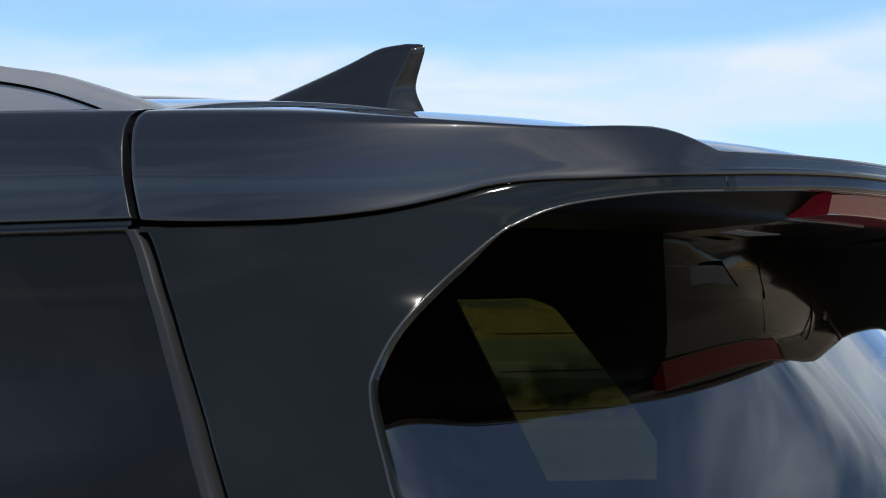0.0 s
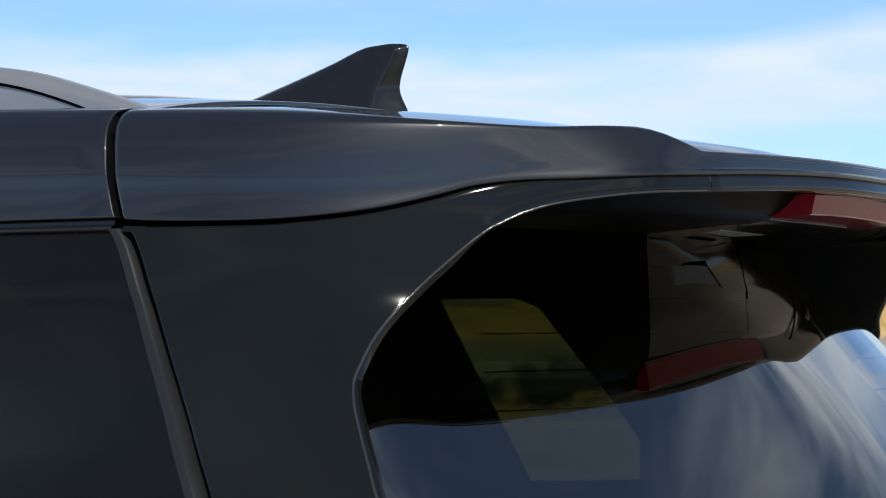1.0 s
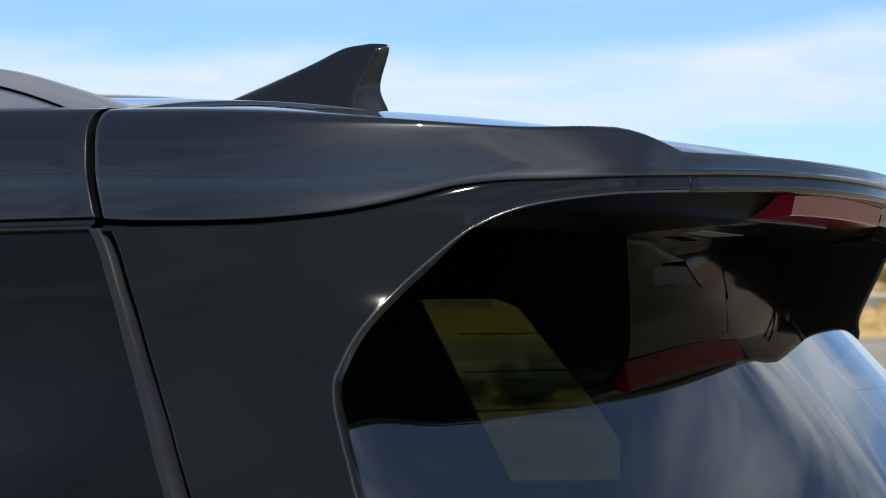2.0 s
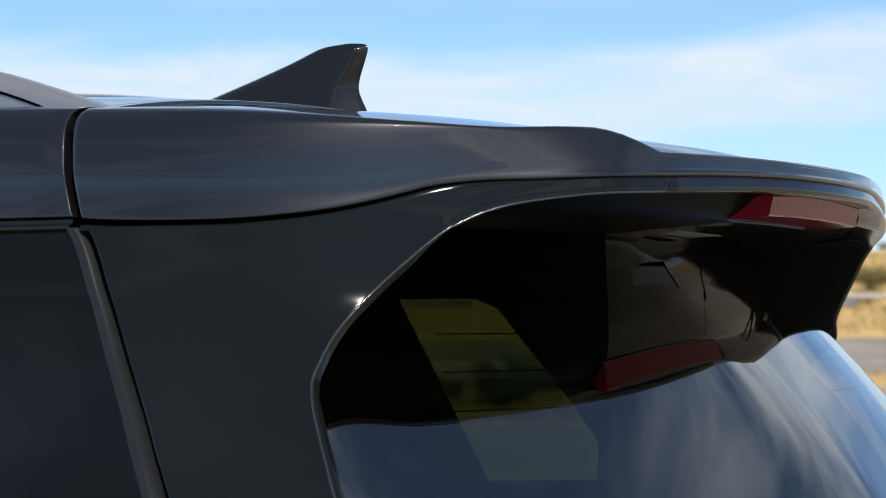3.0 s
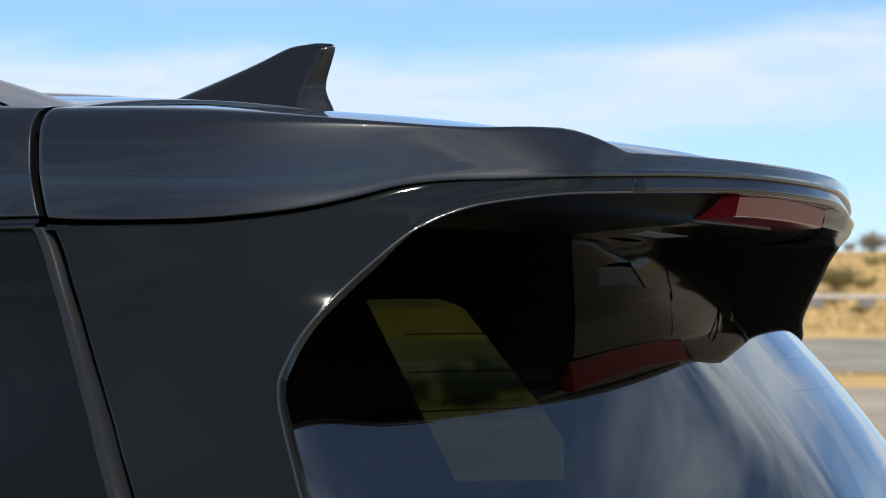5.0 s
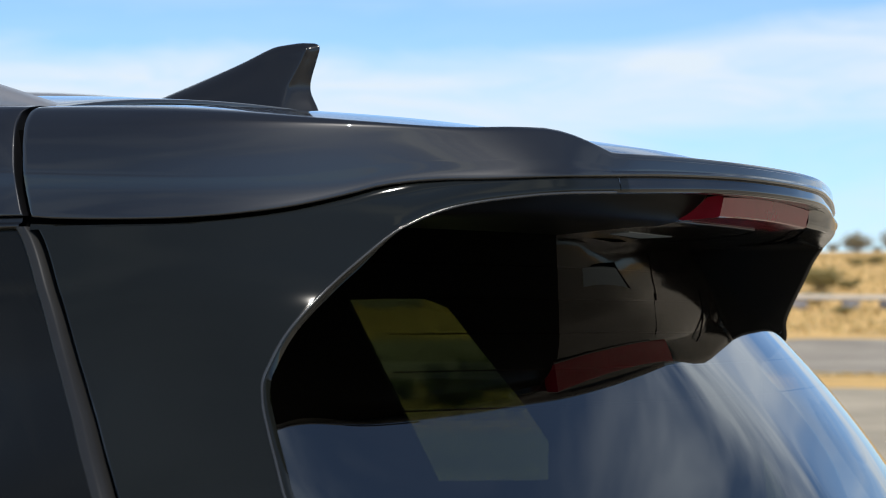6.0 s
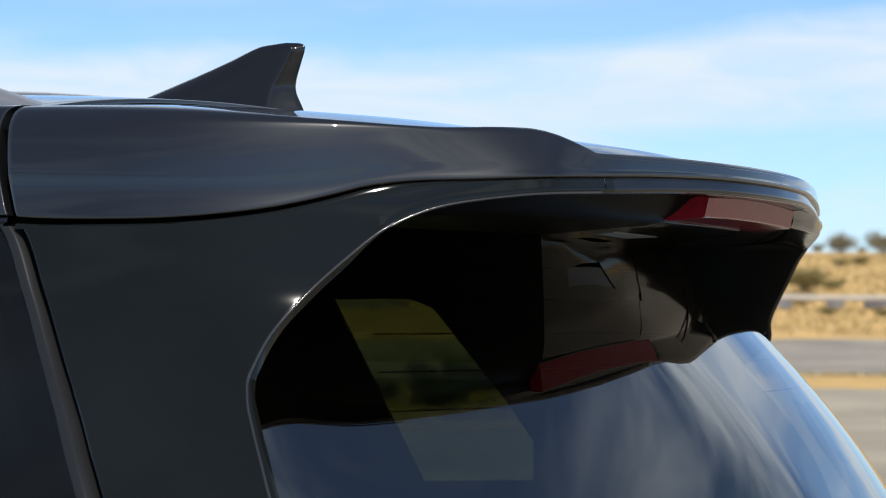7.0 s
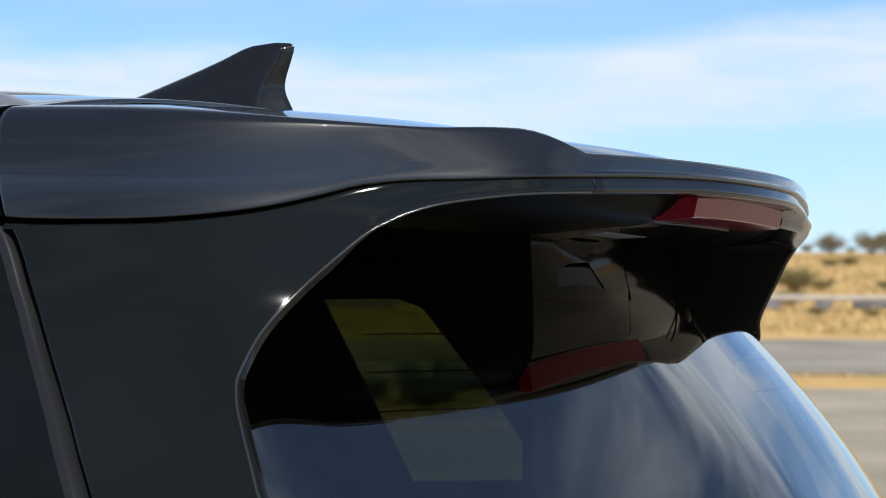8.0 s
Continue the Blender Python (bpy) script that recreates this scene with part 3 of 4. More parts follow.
def build_underside():
    """The garnish between the lip and the rear window."""
    sag = lambda t: smooth_table(t, [0, 0.12, 0.16, 0.27, 0.6, 1], [0, 0.02, 0.25, 0.69, 0.87, 1])
    rows = []
    for q in contour(90, 0.392):
        u, v, _ = at(q, 1.6)
        zl = lip_z(u)
        a = at(q, zl + 0.0006, 0.005)
        vg = a[1] * 0.90
        zg = 1.590
        b = (glass_u(vg, zg), vg, zg)
        rows.append([tuple(a[k] + (b[k] - a[k]) * (sag(t) if k == 2 else t) for k in range(3)) for t in (0, 0.05, 0.09, 0.12, 0.14, 0.16, 0.18, 0.20, 0.23, 0.27, 0.31, 0.4, 0.52, 0.66, 0.82, 1)])
    cols = full(rows)

    def column(x, j):
        i = min(int(x), len(cols) - 2)
        return tuple(Vector(cols[i][j]).lerp(Vector(cols[i + 1][j]), x - i))

    # the two panels meet along a slanted joint
    joint = []
    for j in range(16):
        k = next(k for k, c in enumerate(cols) if c[j][1] < 0.1065 + 0.30 * (c[j][0] - 0.376))
        p, q = [c[j][1] - 0.1065 - 0.30 * (c[j][0] - 0.376) for c in cols[k - 1:k + 1]]
        joint.append(k - 1 + p / (p - q))
    end = len(cols) - 1
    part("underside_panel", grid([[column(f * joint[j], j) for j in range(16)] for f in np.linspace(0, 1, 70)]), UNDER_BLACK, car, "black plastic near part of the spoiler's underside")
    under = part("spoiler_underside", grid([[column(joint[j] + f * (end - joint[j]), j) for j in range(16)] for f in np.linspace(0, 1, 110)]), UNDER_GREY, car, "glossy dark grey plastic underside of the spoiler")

    def under_z(u, v):
        """Height of the underside."""
        f = math.acos(min(1.0, abs(v) / 0.62) ** (POWER / 2))
        lip = at((NOSE - LONG, f), 1.6, 0.005)[0]
        g = glass_u(0.9 * v, 1.590)
        t = min(1.0, max(0.0, (lip - u) / (lip - g)))
        zl = lip_z(lip + 0.005) + 0.0006
        return zl + (1.590 - zl) * sag(t)

    for (u0, v0), (u1, v1), d in (((0.390, -0.405), (0.500, -0.362), 0.0004), ((0.363, -0.1835), (0.418, -0.198), 0.0002), ((0.418, -0.198), (0.500, -0.112), 0.0002)):
        rows = []
        for t in np.linspace(0, 1, 12):
            u, v = u0 + (u1 - u0) * t, v0 + (v1 - v0) * t
            z = under_z(u, v)
            rows.append([(u, v + o, z + h) for o, h in ((-d, 0.002), (-d, -0.0003), (d, -0.0003), (d, 0.002))])
        part("panel_seam", grid(rows, True), GAP_BLACK, under)

    def inlay(name, outline, drop, material, label):
        bm = bmesh.new()
        lo = [bm.verts.new((-u, v, under_z(u, v) - drop)) for u, v in outline]
        hi = [bm.verts.new((-u, v, under_z(u, v) + 0.003)) for u, v in outline]
        bm.faces.new(lo)
        for k in range(len(lo)):
            m = (k + 1) % len(lo)
            bm.faces.new((lo[k], hi[k], hi[m], lo[m]))
        part(name, bm, material, under, label, smooth=False)

    inlay("recess_frame", [(0.3925, 0.026), (0.380, -0.062), (0.418, -0.093), (0.4179, -0.081), (0.3883, -0.060), (0.3955, 0.030)], 0.0006, GAP_BLACK, "black edge of the recess")
    inlay("recess_cover", [(0.3969, 0.0547), (0.3883, -0.060), (0.4179, -0.081), (0.4216, 0.0631)], 0.0006, COVER, "pale grey plastic cover")
    inlay("clip", [(0.414, -0.195), (0.414, -0.1975), (0.424, -0.1975), (0.424, -0.195)], 0.0010, GAP_BLACK, "")
    for s in (1, -1):
        rows = []
        for z in np.linspace(1.440 if s < 0 else 1.458, 1.604, 40):
            b = edge_u(z)
            ve = half(b, z)
            p = Vector((b + 0.002, ve - 0.010, z))
            ru, rv = smooth_table(z, [1.44, 1.452, 1.474, 1.50, 1.522, 1.55, 1.575, 1.5925], [0.345, 0.365, 0.390, 0.3962, 0.4104, 0.4309, 0.4493, 0.4655]), smooth_table(z, [1.44, 1.474, 1.50, 1.522, 1.55, 1.5925], [0.622, 0.606, 0.590, 0.573, 0.553, 0.52])
            ridge = Vector((ru, rv, z)) if s < 0 else p + Vector((-0.002, -0.002, 0))
            vg = ridge.y - (0.05 if s < 0 else 0.012)
            g = Vector((glass_u(vg, z) - 0.002, vg, z))
            pts = [p, p.lerp(ridge, 0.4), p.lerp(ridge, 0.8), ridge + Vector((-0.006, 0.001, 0)), ridge, ridge + Vector((-0.004, -0.006, 0)), ridge.lerp(g, 0.5), g]
            rows.append([(c.x, s * c.y, c.z) for c in pts])
        garnish = part("pillar_garnish", grid(rows), MATT_BLACK if s < 0 else GAP_BLACK, car, "matt black pillar garnish beside the rear window")
        if s < 0:  # a small fastener near its foot
            c, x, y = Vector((0.3869, -0.5911, 1.4866)), Vector((0.87, 0.49, 0.0)), Vector((0.2, -0.4, 0.9)).normalized()
            face = Vector((0.42, 0.76, -0.5)).normalized()
            ring = [x * math.cos(k * math.tau / 16) + y * math.sin(k * math.tau / 16) for k in range(17)]
            part("fastener", grid([[tuple(c + face * h + d * r) for d in ring] for r, h in ((0.0016, 0.0002), (0.0018, 0.0010), (0.0024, 0.0010), (0.0026, 0.0002))]), ALLOY, garnish, "small bright ring fastener")
    # the garnish's upper end, which runs out under the tip of the spoiler
    across = [-0.52, -0.48, -0.43, -0.38, -0.32, -0.25, -0.178, -0.1518, -0.1512, -0.08, 0.0, 0.08, 0.16, 0.22]
    back = [0.4655, 0.4769, 0.4943, 0.5142, 0.534, 0.546, 0.5490, 0.5491, 0.5530, 0.5545, 0.5545, 0.5545, 0.5520, 0.546]
    height = [1.5925, 1.5915, 1.5940, 1.5980, 1.6008, 1.6022, 1.6035, 1.6045, 1.6225, 1.6245, 1.6255, 1.6245, 1.6235, 1.6220]
    rows = []
    for v in list(np.linspace(-0.52, -0.1518, 28)) + list(np.linspace(-0.1512, 0.22, 16)):
        r = Vector((table(v, across, back), v, table(v, across, height)))
        f = math.acos(min(1.0, (abs(r.y) / 0.628)) ** (POWER / 2))
        q = (NOSE - LONG, f)
        zl = lip_z(at(q, 1.62)[0])
        w = min(1.0, max(0.0, (-v - 0.1518) / 0.2))
        tip = min(1.0, 4 * w)
        e0 = Vector(at(q, zl + 0.002, 0.0040 - 0.0018 * tip))
        e = Vector(at(q, zl - 0.0016, 0.0028 - 0.0026 * tip - 0.0025 * w))
        if r.y < 0:
            e0.y, e.y = -e0.y, -e.y
        n = Vector((r.x - 0.06, r.y + 0.03, 1.618)) if r.y < -0.17 else r + Vector((-0.012, 0, 0.004))
        m = r.lerp(e, 0.5) + (Vector((0.0015, -0.0015, 0.005)) * w * min(1.0, (v + 0.52) / 0.06) if v < -0.1515 else Vector((0.0005, 0, 0.0005)))
        if v < -0.1515:  # flush with the lamp's end, rounding out towards the tip
            m = Vector((r.x + 0.0034, r.y, r.z + 0.9 * (e.z - r.z))).lerp(m, w)
        rows.append([tuple(c) for c in (e0, e, e.lerp(m, 0.5) + Vector((0.0012, -0.0015, 0.001)) * w * min(1.0, (v + 0.52) / 0.06), m, r.lerp(m, 0.35) + Vector((0.001, 0, -0.001)), r, r.lerp(n, 0.15) + Vector((0, 0, -0.001)), r.lerp(n, 0.5), n)])
    part("spoiler_tip_garnish", grid(rows[28:], bm=grid(rows[:28])), GARNISH, car, "glossy black underside of the spoiler's tip")


def build_rear_window():
    rows = []
    for z in np.linspace(0.98, 1.610, 64):
        ve = glass_edge(z)
        rows.append([(glass_u(v, z), v, z) for v in ve * np.sin(np.linspace(math.pi / 2, -math.pi / 2, 81))])
    glass = part("rear_window", grid(rows), REAR_GLASS, car, "tinted raked rear window reflecting the sky")
    glass.visible_shadow = False
    for k in range(5):
        z = 1.555 - k * 0.033
        ve = half(edge_u(z), z) - 0.15
        wire = [[(glass_u(v, zz) - 0.002, v, zz) for v in np.linspace(ve, -ve, 41)] for zz in (z - 0.0006, z + 0.0006)]
        part("heater_wire", grid(wire), HEAT, glass)
    return glass


def build_brake_lamp():
    w = 0.151
    rows = []
    for s in np.linspace(1, -1, 31):
        v = w * s
        ur = 0.551 - 0.002 * s * s
        uf = 0.512 - 0.004 * s * s
        top, low = 1.6262 - 0.0038 * s * s, 1.6056 - 0.0022 * s * s
        rows.append([(uf - 0.003, v, 1.6012), (uf + 0.002, v, 1.5998), (ur - 0.003, v, low - 0.0012), (ur - 0.0006, v, low - 0.0004), (ur, v, low + 0.0006), (ur + 0.004, v, top - 0.0012), (ur + 0.003, v, top), (ur - 0.004, v, top + 0.001), (ur - 0.012, v, top)])
    bm = grid(rows, True)
    for r in (rows[0], rows[-1]):
        bm.faces.new([bm.verts.new((-p[0], p[1], p[2])) for p in r])
    lamp = part("brake_lamp", bm, LAMP_RED, car, "red plastic high brake lamp under the spoiler", smooth=False)
    bm = grid([[(0.510 - 0.004 * s * s, 0.154 * s, z) for z in (1.5984, 1.5994)] + [(0.5125 - 0.004 * s * s, 0.154 * s, z) for z in (1.5994, 1.5984)] for s in np.linspace(1, -0.55, 20)], True)
    part("bezel_edge", bm, TRIM_METAL, lamp, "thin bright lower edge")


def build_roof():
    rows = []
    us = np.linspace(-2.3, 0.0485, 70)
    for u in us:
        z4 = top_z(u) + 0.005
        ve = half(u, z4) - 0.07
        zc = crown_z(u)
        rows.append([(u, ve * s, zc - (zc - z4) * abs(s) ** 2.2 + 0.005 * (1 - abs(s) ** 8)) for s in np.linspace(1, -1, 41)])
    for du, dz in ((0.0012, -0.0004), (0.0020, -0.0014), (0.0023, -0.0030), (0.0022, -0.0045)):
        rows.append([(u + du, v, z + dz) for u, v, z in rows[69]])
    roof = part("roof", grid(rows), PAINT, car)
    rows = [[(u + du, v, z + dz) for u, v, z in rows[-1]] for du, dz in ((0.0, 0.0002), (0.0008, -0.001), (0.0008, -0.018))]
    part("roof_seal", grid(rows), GAP_BLACK, roof)
    for s in (1, -1):
        rows = []
        for u in us:
            zs, zt = 1.5935, top_z(u)
            h = zt - zs
            sec = [(0.020, zs), (0.004, zs), (0.0009, zs + 0.0004), (0.0002, zs + 0.0012), (0.0, zs + 0.003), (0.0, zs + 0.006), (0.0008, zs + 0.25 * h), (0.0012, zs + 0.385 * h), (0.0016, zs + 0.41 * h), (0.0022, zs + 0.45 * h), (0.0046, zs + 0.55 * h), (0.0082, zs + 0.70 * h), (0.0140, zs + 0.84 * h), (0.0215, zs + 0.95 * h), (0.029, zt + 0.0013), (0.038, zt + 0.0033), (0.048, zt + 0.0046), (0.075, zt + 0.0058)]
            rows.append([(u + max(0.0, (u - 0.02) / 0.0285) * (front_u(z) - 0.0115 - 0.0485), s * (width(z) - i), z) for i, z in fine(sec)])
        last = rows[-1]
        rows += [[(a + d, b - s * i, c) for a, b, c in last] for d, i in ((0.0008, 0.0004), (0.0013, 0.0012), (0.0015, 0.004), (0.0013, 0.014))]
        part("roof_side", grid(rows), PAINT, car, "charcoal painted roof side")


def build_quarter():
    """Side glass and its trims ahead of the tailgate, on both sides."""
    for s in (1, -1):
        rows = []
        zs = np.concatenate([np.linspace(0.98, 1.18, 5), np.linspace(1.19, 1.584, 100)])
        for z in zs:
            b = gap_u(z) - 0.018
            rows.append([(u, s * (half(u, z) - 0.004), z) for u in np.linspace(-0.75, b, 40)])
        pane = part("quarter_window", grid(rows), NEAR_GLASS if s > 0 else SIDE_GLASS, car, "dark privacy quarter glass")
        pane.visible_shadow = False
        if s < 0:
            pane.data.flip_normals()
        # upright seal along the rear edge
        rows = []
        for z in zs:
            b = gap_u(z) - 0.0085
            w = half(b, z)
            rows.append([(b - 0.014, s * (w - 0.008), z), (b - 0.0125, s * (w - 0.001), z), (b - 0.009, s * (w + 0.0012), z), (b - 0.0055, s * (w - 0.0005), z), (b - 0.003, s * (w + 0.001), z), (b - 0.0005, s * (w - 0.0005), z), (b, s * (w - 0.02), z)])
        part("window_seal", grid(rows), RUBBER, car)
        rows = []
        for u in np.linspace(-0.75, 0.063, 20):
            rows.append([(u, s * (width(z) + i), z) for i, z in ((-0.02, 1.594), (-0.004, 1.5935), (-0.0035, 1.591), (-0.0035, 1.5885), (-0.0035, 1.5875), (0.0008, 1.5862), (0.0, 1.583), (-0.006, 1.5822))])
        part("window_trim", grid(rows), TRIM_METAL, car, "thin dark metal strip above the quarter glass")


def build_rail(s):
    top = lambda u: smooth_table(u, [-2.1, -1.95, -1.6, -0.9, -0.72, -0.52, -0.30, -0.17, -0.10, -0.035, 0.034], [1.72, 1.79, 1.845, 1.848, 1.842, 1.821, 1.783, 1.754, 1.742, 1.7235, 1.7015])
    rows = []
    us = np.concatenate([np.linspace(-2.1, -0.4, 30), np.linspace(-0.38, 0.034, 30)])
    for u in us:
        zt = top(u)
        zb = 1.690
        w0 = 0.532
        h = zt - zb
        rows.append([(u, s * (w0 + o), z) for o, z in ((0.012, zb), (0.012, zb + 0.30 * h), (0.012, zb + 0.55 * h), (0.0115, zb + 0.66 * h), (0.010, zb + 0.76 * h), (0.005, zb + 0.90 * h), (-0.002, zt - 0.001), (-0.012, zt), (-0.024, zt - 0.004), (-0.028, zb))])
    rail = part("roof_rail", grid(rows), RAIL, car, "satin light grey roof rail")
    rows = []
    for u in us[us < -0.022]:
        zg = smooth_table(u, [-2.1, -1.6, -0.6, -0.171, -0.102, -0.042, -0.022], [1.70, 1.79, 1.780, 1.7375, 1.7245, 1.7062, 1.6985])
        rows.append([(u, s * (0.532 + o), z) for o, z in ((0.008, zg - 0.0014), (0.0132, zg - 0.0014), (0.0132, zg + 0.0012), (0.008, zg + 0.0012))])
    part("groove", grid(rows, True), GAP_BLACK, rail)


def build_fin():
    """Shark fin aerial: rows from base to tip."""
    rows = []
    n = 44
    for k in range(n + 1):
        t = math.sin(k / n * math.pi / 2) ** 1.2
        z = 1.722 + (1.8195 - 1.722) * t
        uf = smooth_table(z, [1.722, 1.758, 1.766, 1.786, 1.803, 1.811, 1.815, 1.8178, 1.8195], [-0.228, -0.209, -0.184, -0.122, -0.073, -0.053, -0.042, -0.030, -0.010])
        ur = smooth_table(z, [1.722, 1.741, 1.768, 1.800, 1.809, 1.8135, 1.817, 1.8187, 1.8195], [0.026, 0.0202, 0.0098, 0.0185, 0.0214, 0.0220, 0.0195, 0.0145, 0.006])
        uc = table(z, [1.722, 1.741, 1.768, 1.812, 1.8195], [-0.013, -0.012, -0.0095, 0.009, 0.002])
        b = smooth_table(z, [1.722, 1.735, 1.768, 1.80, 1.815, 1.8195], [0.033, 0.030, 0.021, 0.011, 0.007, 0.003])
        L = uc - uf
        prof = [(uf, 0.0), (uf + 0.06 * L, 0.22 * b), (uf + 0.25 * L, 0.55 * b), (uf + 0.55 * L, 0.85 * b), (uf + 0.82 * L, 0.97 * b), (uc - 0.006, b), (uc - 0.0030, 0.995 * b), (uc - 0.0012, 0.98 * b), (uc + 0.0002, 0.955 * b), (uc + 0.0014, 0.92 * b), (uc + 0.12 * (ur - uc), 0.84 * b), (uc + 0.45 * (ur - uc), 0.56 * b), (uc + 0.85 * (ur - uc), 0.22 * b), (ur, 0.07 * b)]
        ring = prof + [(ur + 0.0005, 0.0)] + [(u, -v) for u, v in reversed(prof[1:])]
        rows.append([(u, v, z) for u, v in ring])
    bm = grid(rows, True)
    bm.faces.new([bm.verts.new((-p[0], p[1], p[2])) for p in rows[-1]])
    part("fin_aerial", bm, FIN_BLACK, car, "gloss black shark fin aerial")
    rows = []
    for i, z in ((0.004, 1.728), (0.005, 1.7385), (0.0, 1.741), (-0.004, 1.7415)):
        ring = []
        for f in np.linspace(0, math.tau, 48, endpoint=False):
            c, sn = math.cos(f), math.sin(f)
            ring.append((-0.088 + (0.118 + i) * c, (0.040 + i) * sn * (1 - 0.45 * max(0, -c) ** 1.5), z - 0.06 * c * 0.118 - 0.0))
        rows.append(ring)
    part("fin_base", grid(rows, True), RUBBER, car)


def ring_slab(bm, inner, outer, v0, v1):
    """A flat piece with an opening: two outlines of as many corners."""
    n = len(inner)
    rows = [[(u, v, z) for u, z in o] for o, v in ((inner, v0), (inner, v1), (outer, v1), (outer, v0), (inner, v0))]
    return grid(rows, True, bm)


def build_interior():
    win = [(-0.253, 1.532), (-0.133, 1.533), (-0.094, 1.519), (0.021, 1.386), (0.058, 1.336), (0.057, 1.283), (-0.112, 1.277)]
    outer = [(-0.95, 1.64), (-0.133, 1.64), (0.33, 1.64), (0.36, 1.42), (0.36, 1.30), (0.40, 0.95), (-0.95, 0.95)]
    part("side_trim", ring_slab(bmesh.new(), win, outer, -0.605, -0.595), INNER_DARK, car, smooth=False)
    near = [(-0.60, 1.55), (-0.30, 1.56), (-0.10, 1.55), (0.03, 1.42), (0.08, 1.30), (0.05, 1.15), (-0.60, 1.15)]
    shell = [(-0.95, 1.62), (-0.30, 1.62), (-0.05, 1.62), (0.10, 1.45), (0.14, 1.30), (0.14, 0.95), (-0.95, 0.95)]
    part("side_trim", ring_slab(bmesh.new(), near, shell, 0.575, 0.585), INNER_DARK, car, smooth=False)
    part("seat_back", box(bmesh.new(), (-0.95, -0.60, 0.90), (-0.90, 0.60, 1.30)), INNER_DARK, car, smooth=False)
    part("roof_lining", box(bmesh.new(), (-0.95, -0.60, 1.632), (0.33, 0.52, 1.642)), INNER_DARK, car, smooth=False)
    part("rear_header", box(bmesh.new(), (0.22, -0.54, 1.606), (0.26, 0.50, 1.632)), INNER_DARK, car, smooth=False)
    part("load_floor", box(bmesh.new(), (-0.95, -0.60, 0.90), (0.62, 0.60, 0.92)), INNER_DARK, car, smooth=False)


def build_lower_body():
    """The rest of the car below and ahead of what the camera sees, down to its wheels."""
    prof = [(0.86, 0.35), (0.90, 0.55), (0.88, 0.80), (0.80, 0.96), (0.62, 0.975), (-0.9, 0.975), (-2.35, 0.99), (-2.9, 1.0), (-3.6, 0.90), (-3.85, 0.72), (-3.9, 0.45), (-3.85, 0.30)]
    rows = []
    for s in np.linspace(1, -1, 25):
        v = 0.95 * math.copysign(abs(s) ** 0.6, s)
        tuck = 0.10 * abs(s) ** 4
        rows.append([(u - tuck if u > 0.5 else (u + 2 * tuck if u < -3 else u), v * (1.0 if 0.35 < z < 0.85 else 0.93), z) for u, z in prof])
    bm = grid(rows)
    for r in (rows[0], rows[-1]):
        bm.faces.new([bm.verts.new((-p[0], p[1], p[2])) for p in r])
    part("lower_body", bm, PAINT, car)
    bm = bmesh.new()
    grid([[(-2.3, v, 1.705 - 0.05 * (v / 0.55) ** 2), (-3.05, v * 1.25, 1.0)] for v in np.linspace(0.55, -0.55, 13)], bm=bm)
    part("windscreen", bm, NEAR_GLASS, car).visible_shadow = False
    for s in (1, -1):
        rows = [[(u, s * (width(z) - 0.004), z) for u in np.linspace(-2.35 - (1.6 - z) * 0.9, -0.78, 12)] for z in np.linspace(0.98, 1.59, 8)]
        part("door_window", grid(rows), NEAR_GLASS, car).visible_shadow = False
    for u in (0.25, -2.75):
        for s in (1, -1):
            rows = []
            for k in range(41):
                f = k / 40 * math.tau
                rows.append([(u + r * math.cos(f), s * v, 0.37 + r * math.sin(f)) for r, v in ((0.24, 0.95), (0.34, 0.965), (0.37, 0.93), (0.37, 0.77), (0.34, 0.73), (0.24, 0.75))])
            wheel = part("wheel", grid(rows), TYRE, car)
            rows = [[(u + r * math.cos(k / 40 * math.tau), s * v, 0.37 + r * math.sin(k / 40 * math.tau)) for r, v in ((0.0, 0.92), (0.08, 0.93), (0.22, 0.90), (0.245, 0.95))] for k in range(41)]
            part("rim", grid(rows), ALLOY, wheel)


build_spoiler()
build_gate_panel()
build_underside()
build_rear_window()
build_brake_lamp()
build_roof()
build_quarter()
build_rail(1)
build_rail(-1)
build_fin()
build_interior()
build_lower_body()


# ---- desert plants, barrier ----
LEAF = mat("dusty_leaf", (0.24, 0.20, 0.075), 0.8, 0.0, 0.0, 0.35, 6.0)
LEAF_GREEN = mat("green_leaf", (0.075, 0.095, 0.03), 0.8, 0.0, 0.0, 0.35, 6.0)
LEAF_TREE = mat("grey_leaf", (0.24, 0.205, 0.125), 0.8, 0.0, 0.0, 0.35, 6.0)
BARK = mat("dry_bark", (0.16, 0.12, 0.085), 0.9, 0.0, 0.0, 0.3, 12.0)
DRY = mat("dry_grass", (0.50, 0.36, 0.15), 0.9, 0.0, 0.0, 0.3, 6.0)
PALE = mat("pale_concrete", (0.52, 0.48, 0.42), 0.85, 0.0, 0.0, 0.15, 3.0, 0.2, 20.0)
SLATE = mat("grey_panel", (0.22, 0.22, 0.24), 0.7, 0.0, 0.0, 0.2, 3.0)


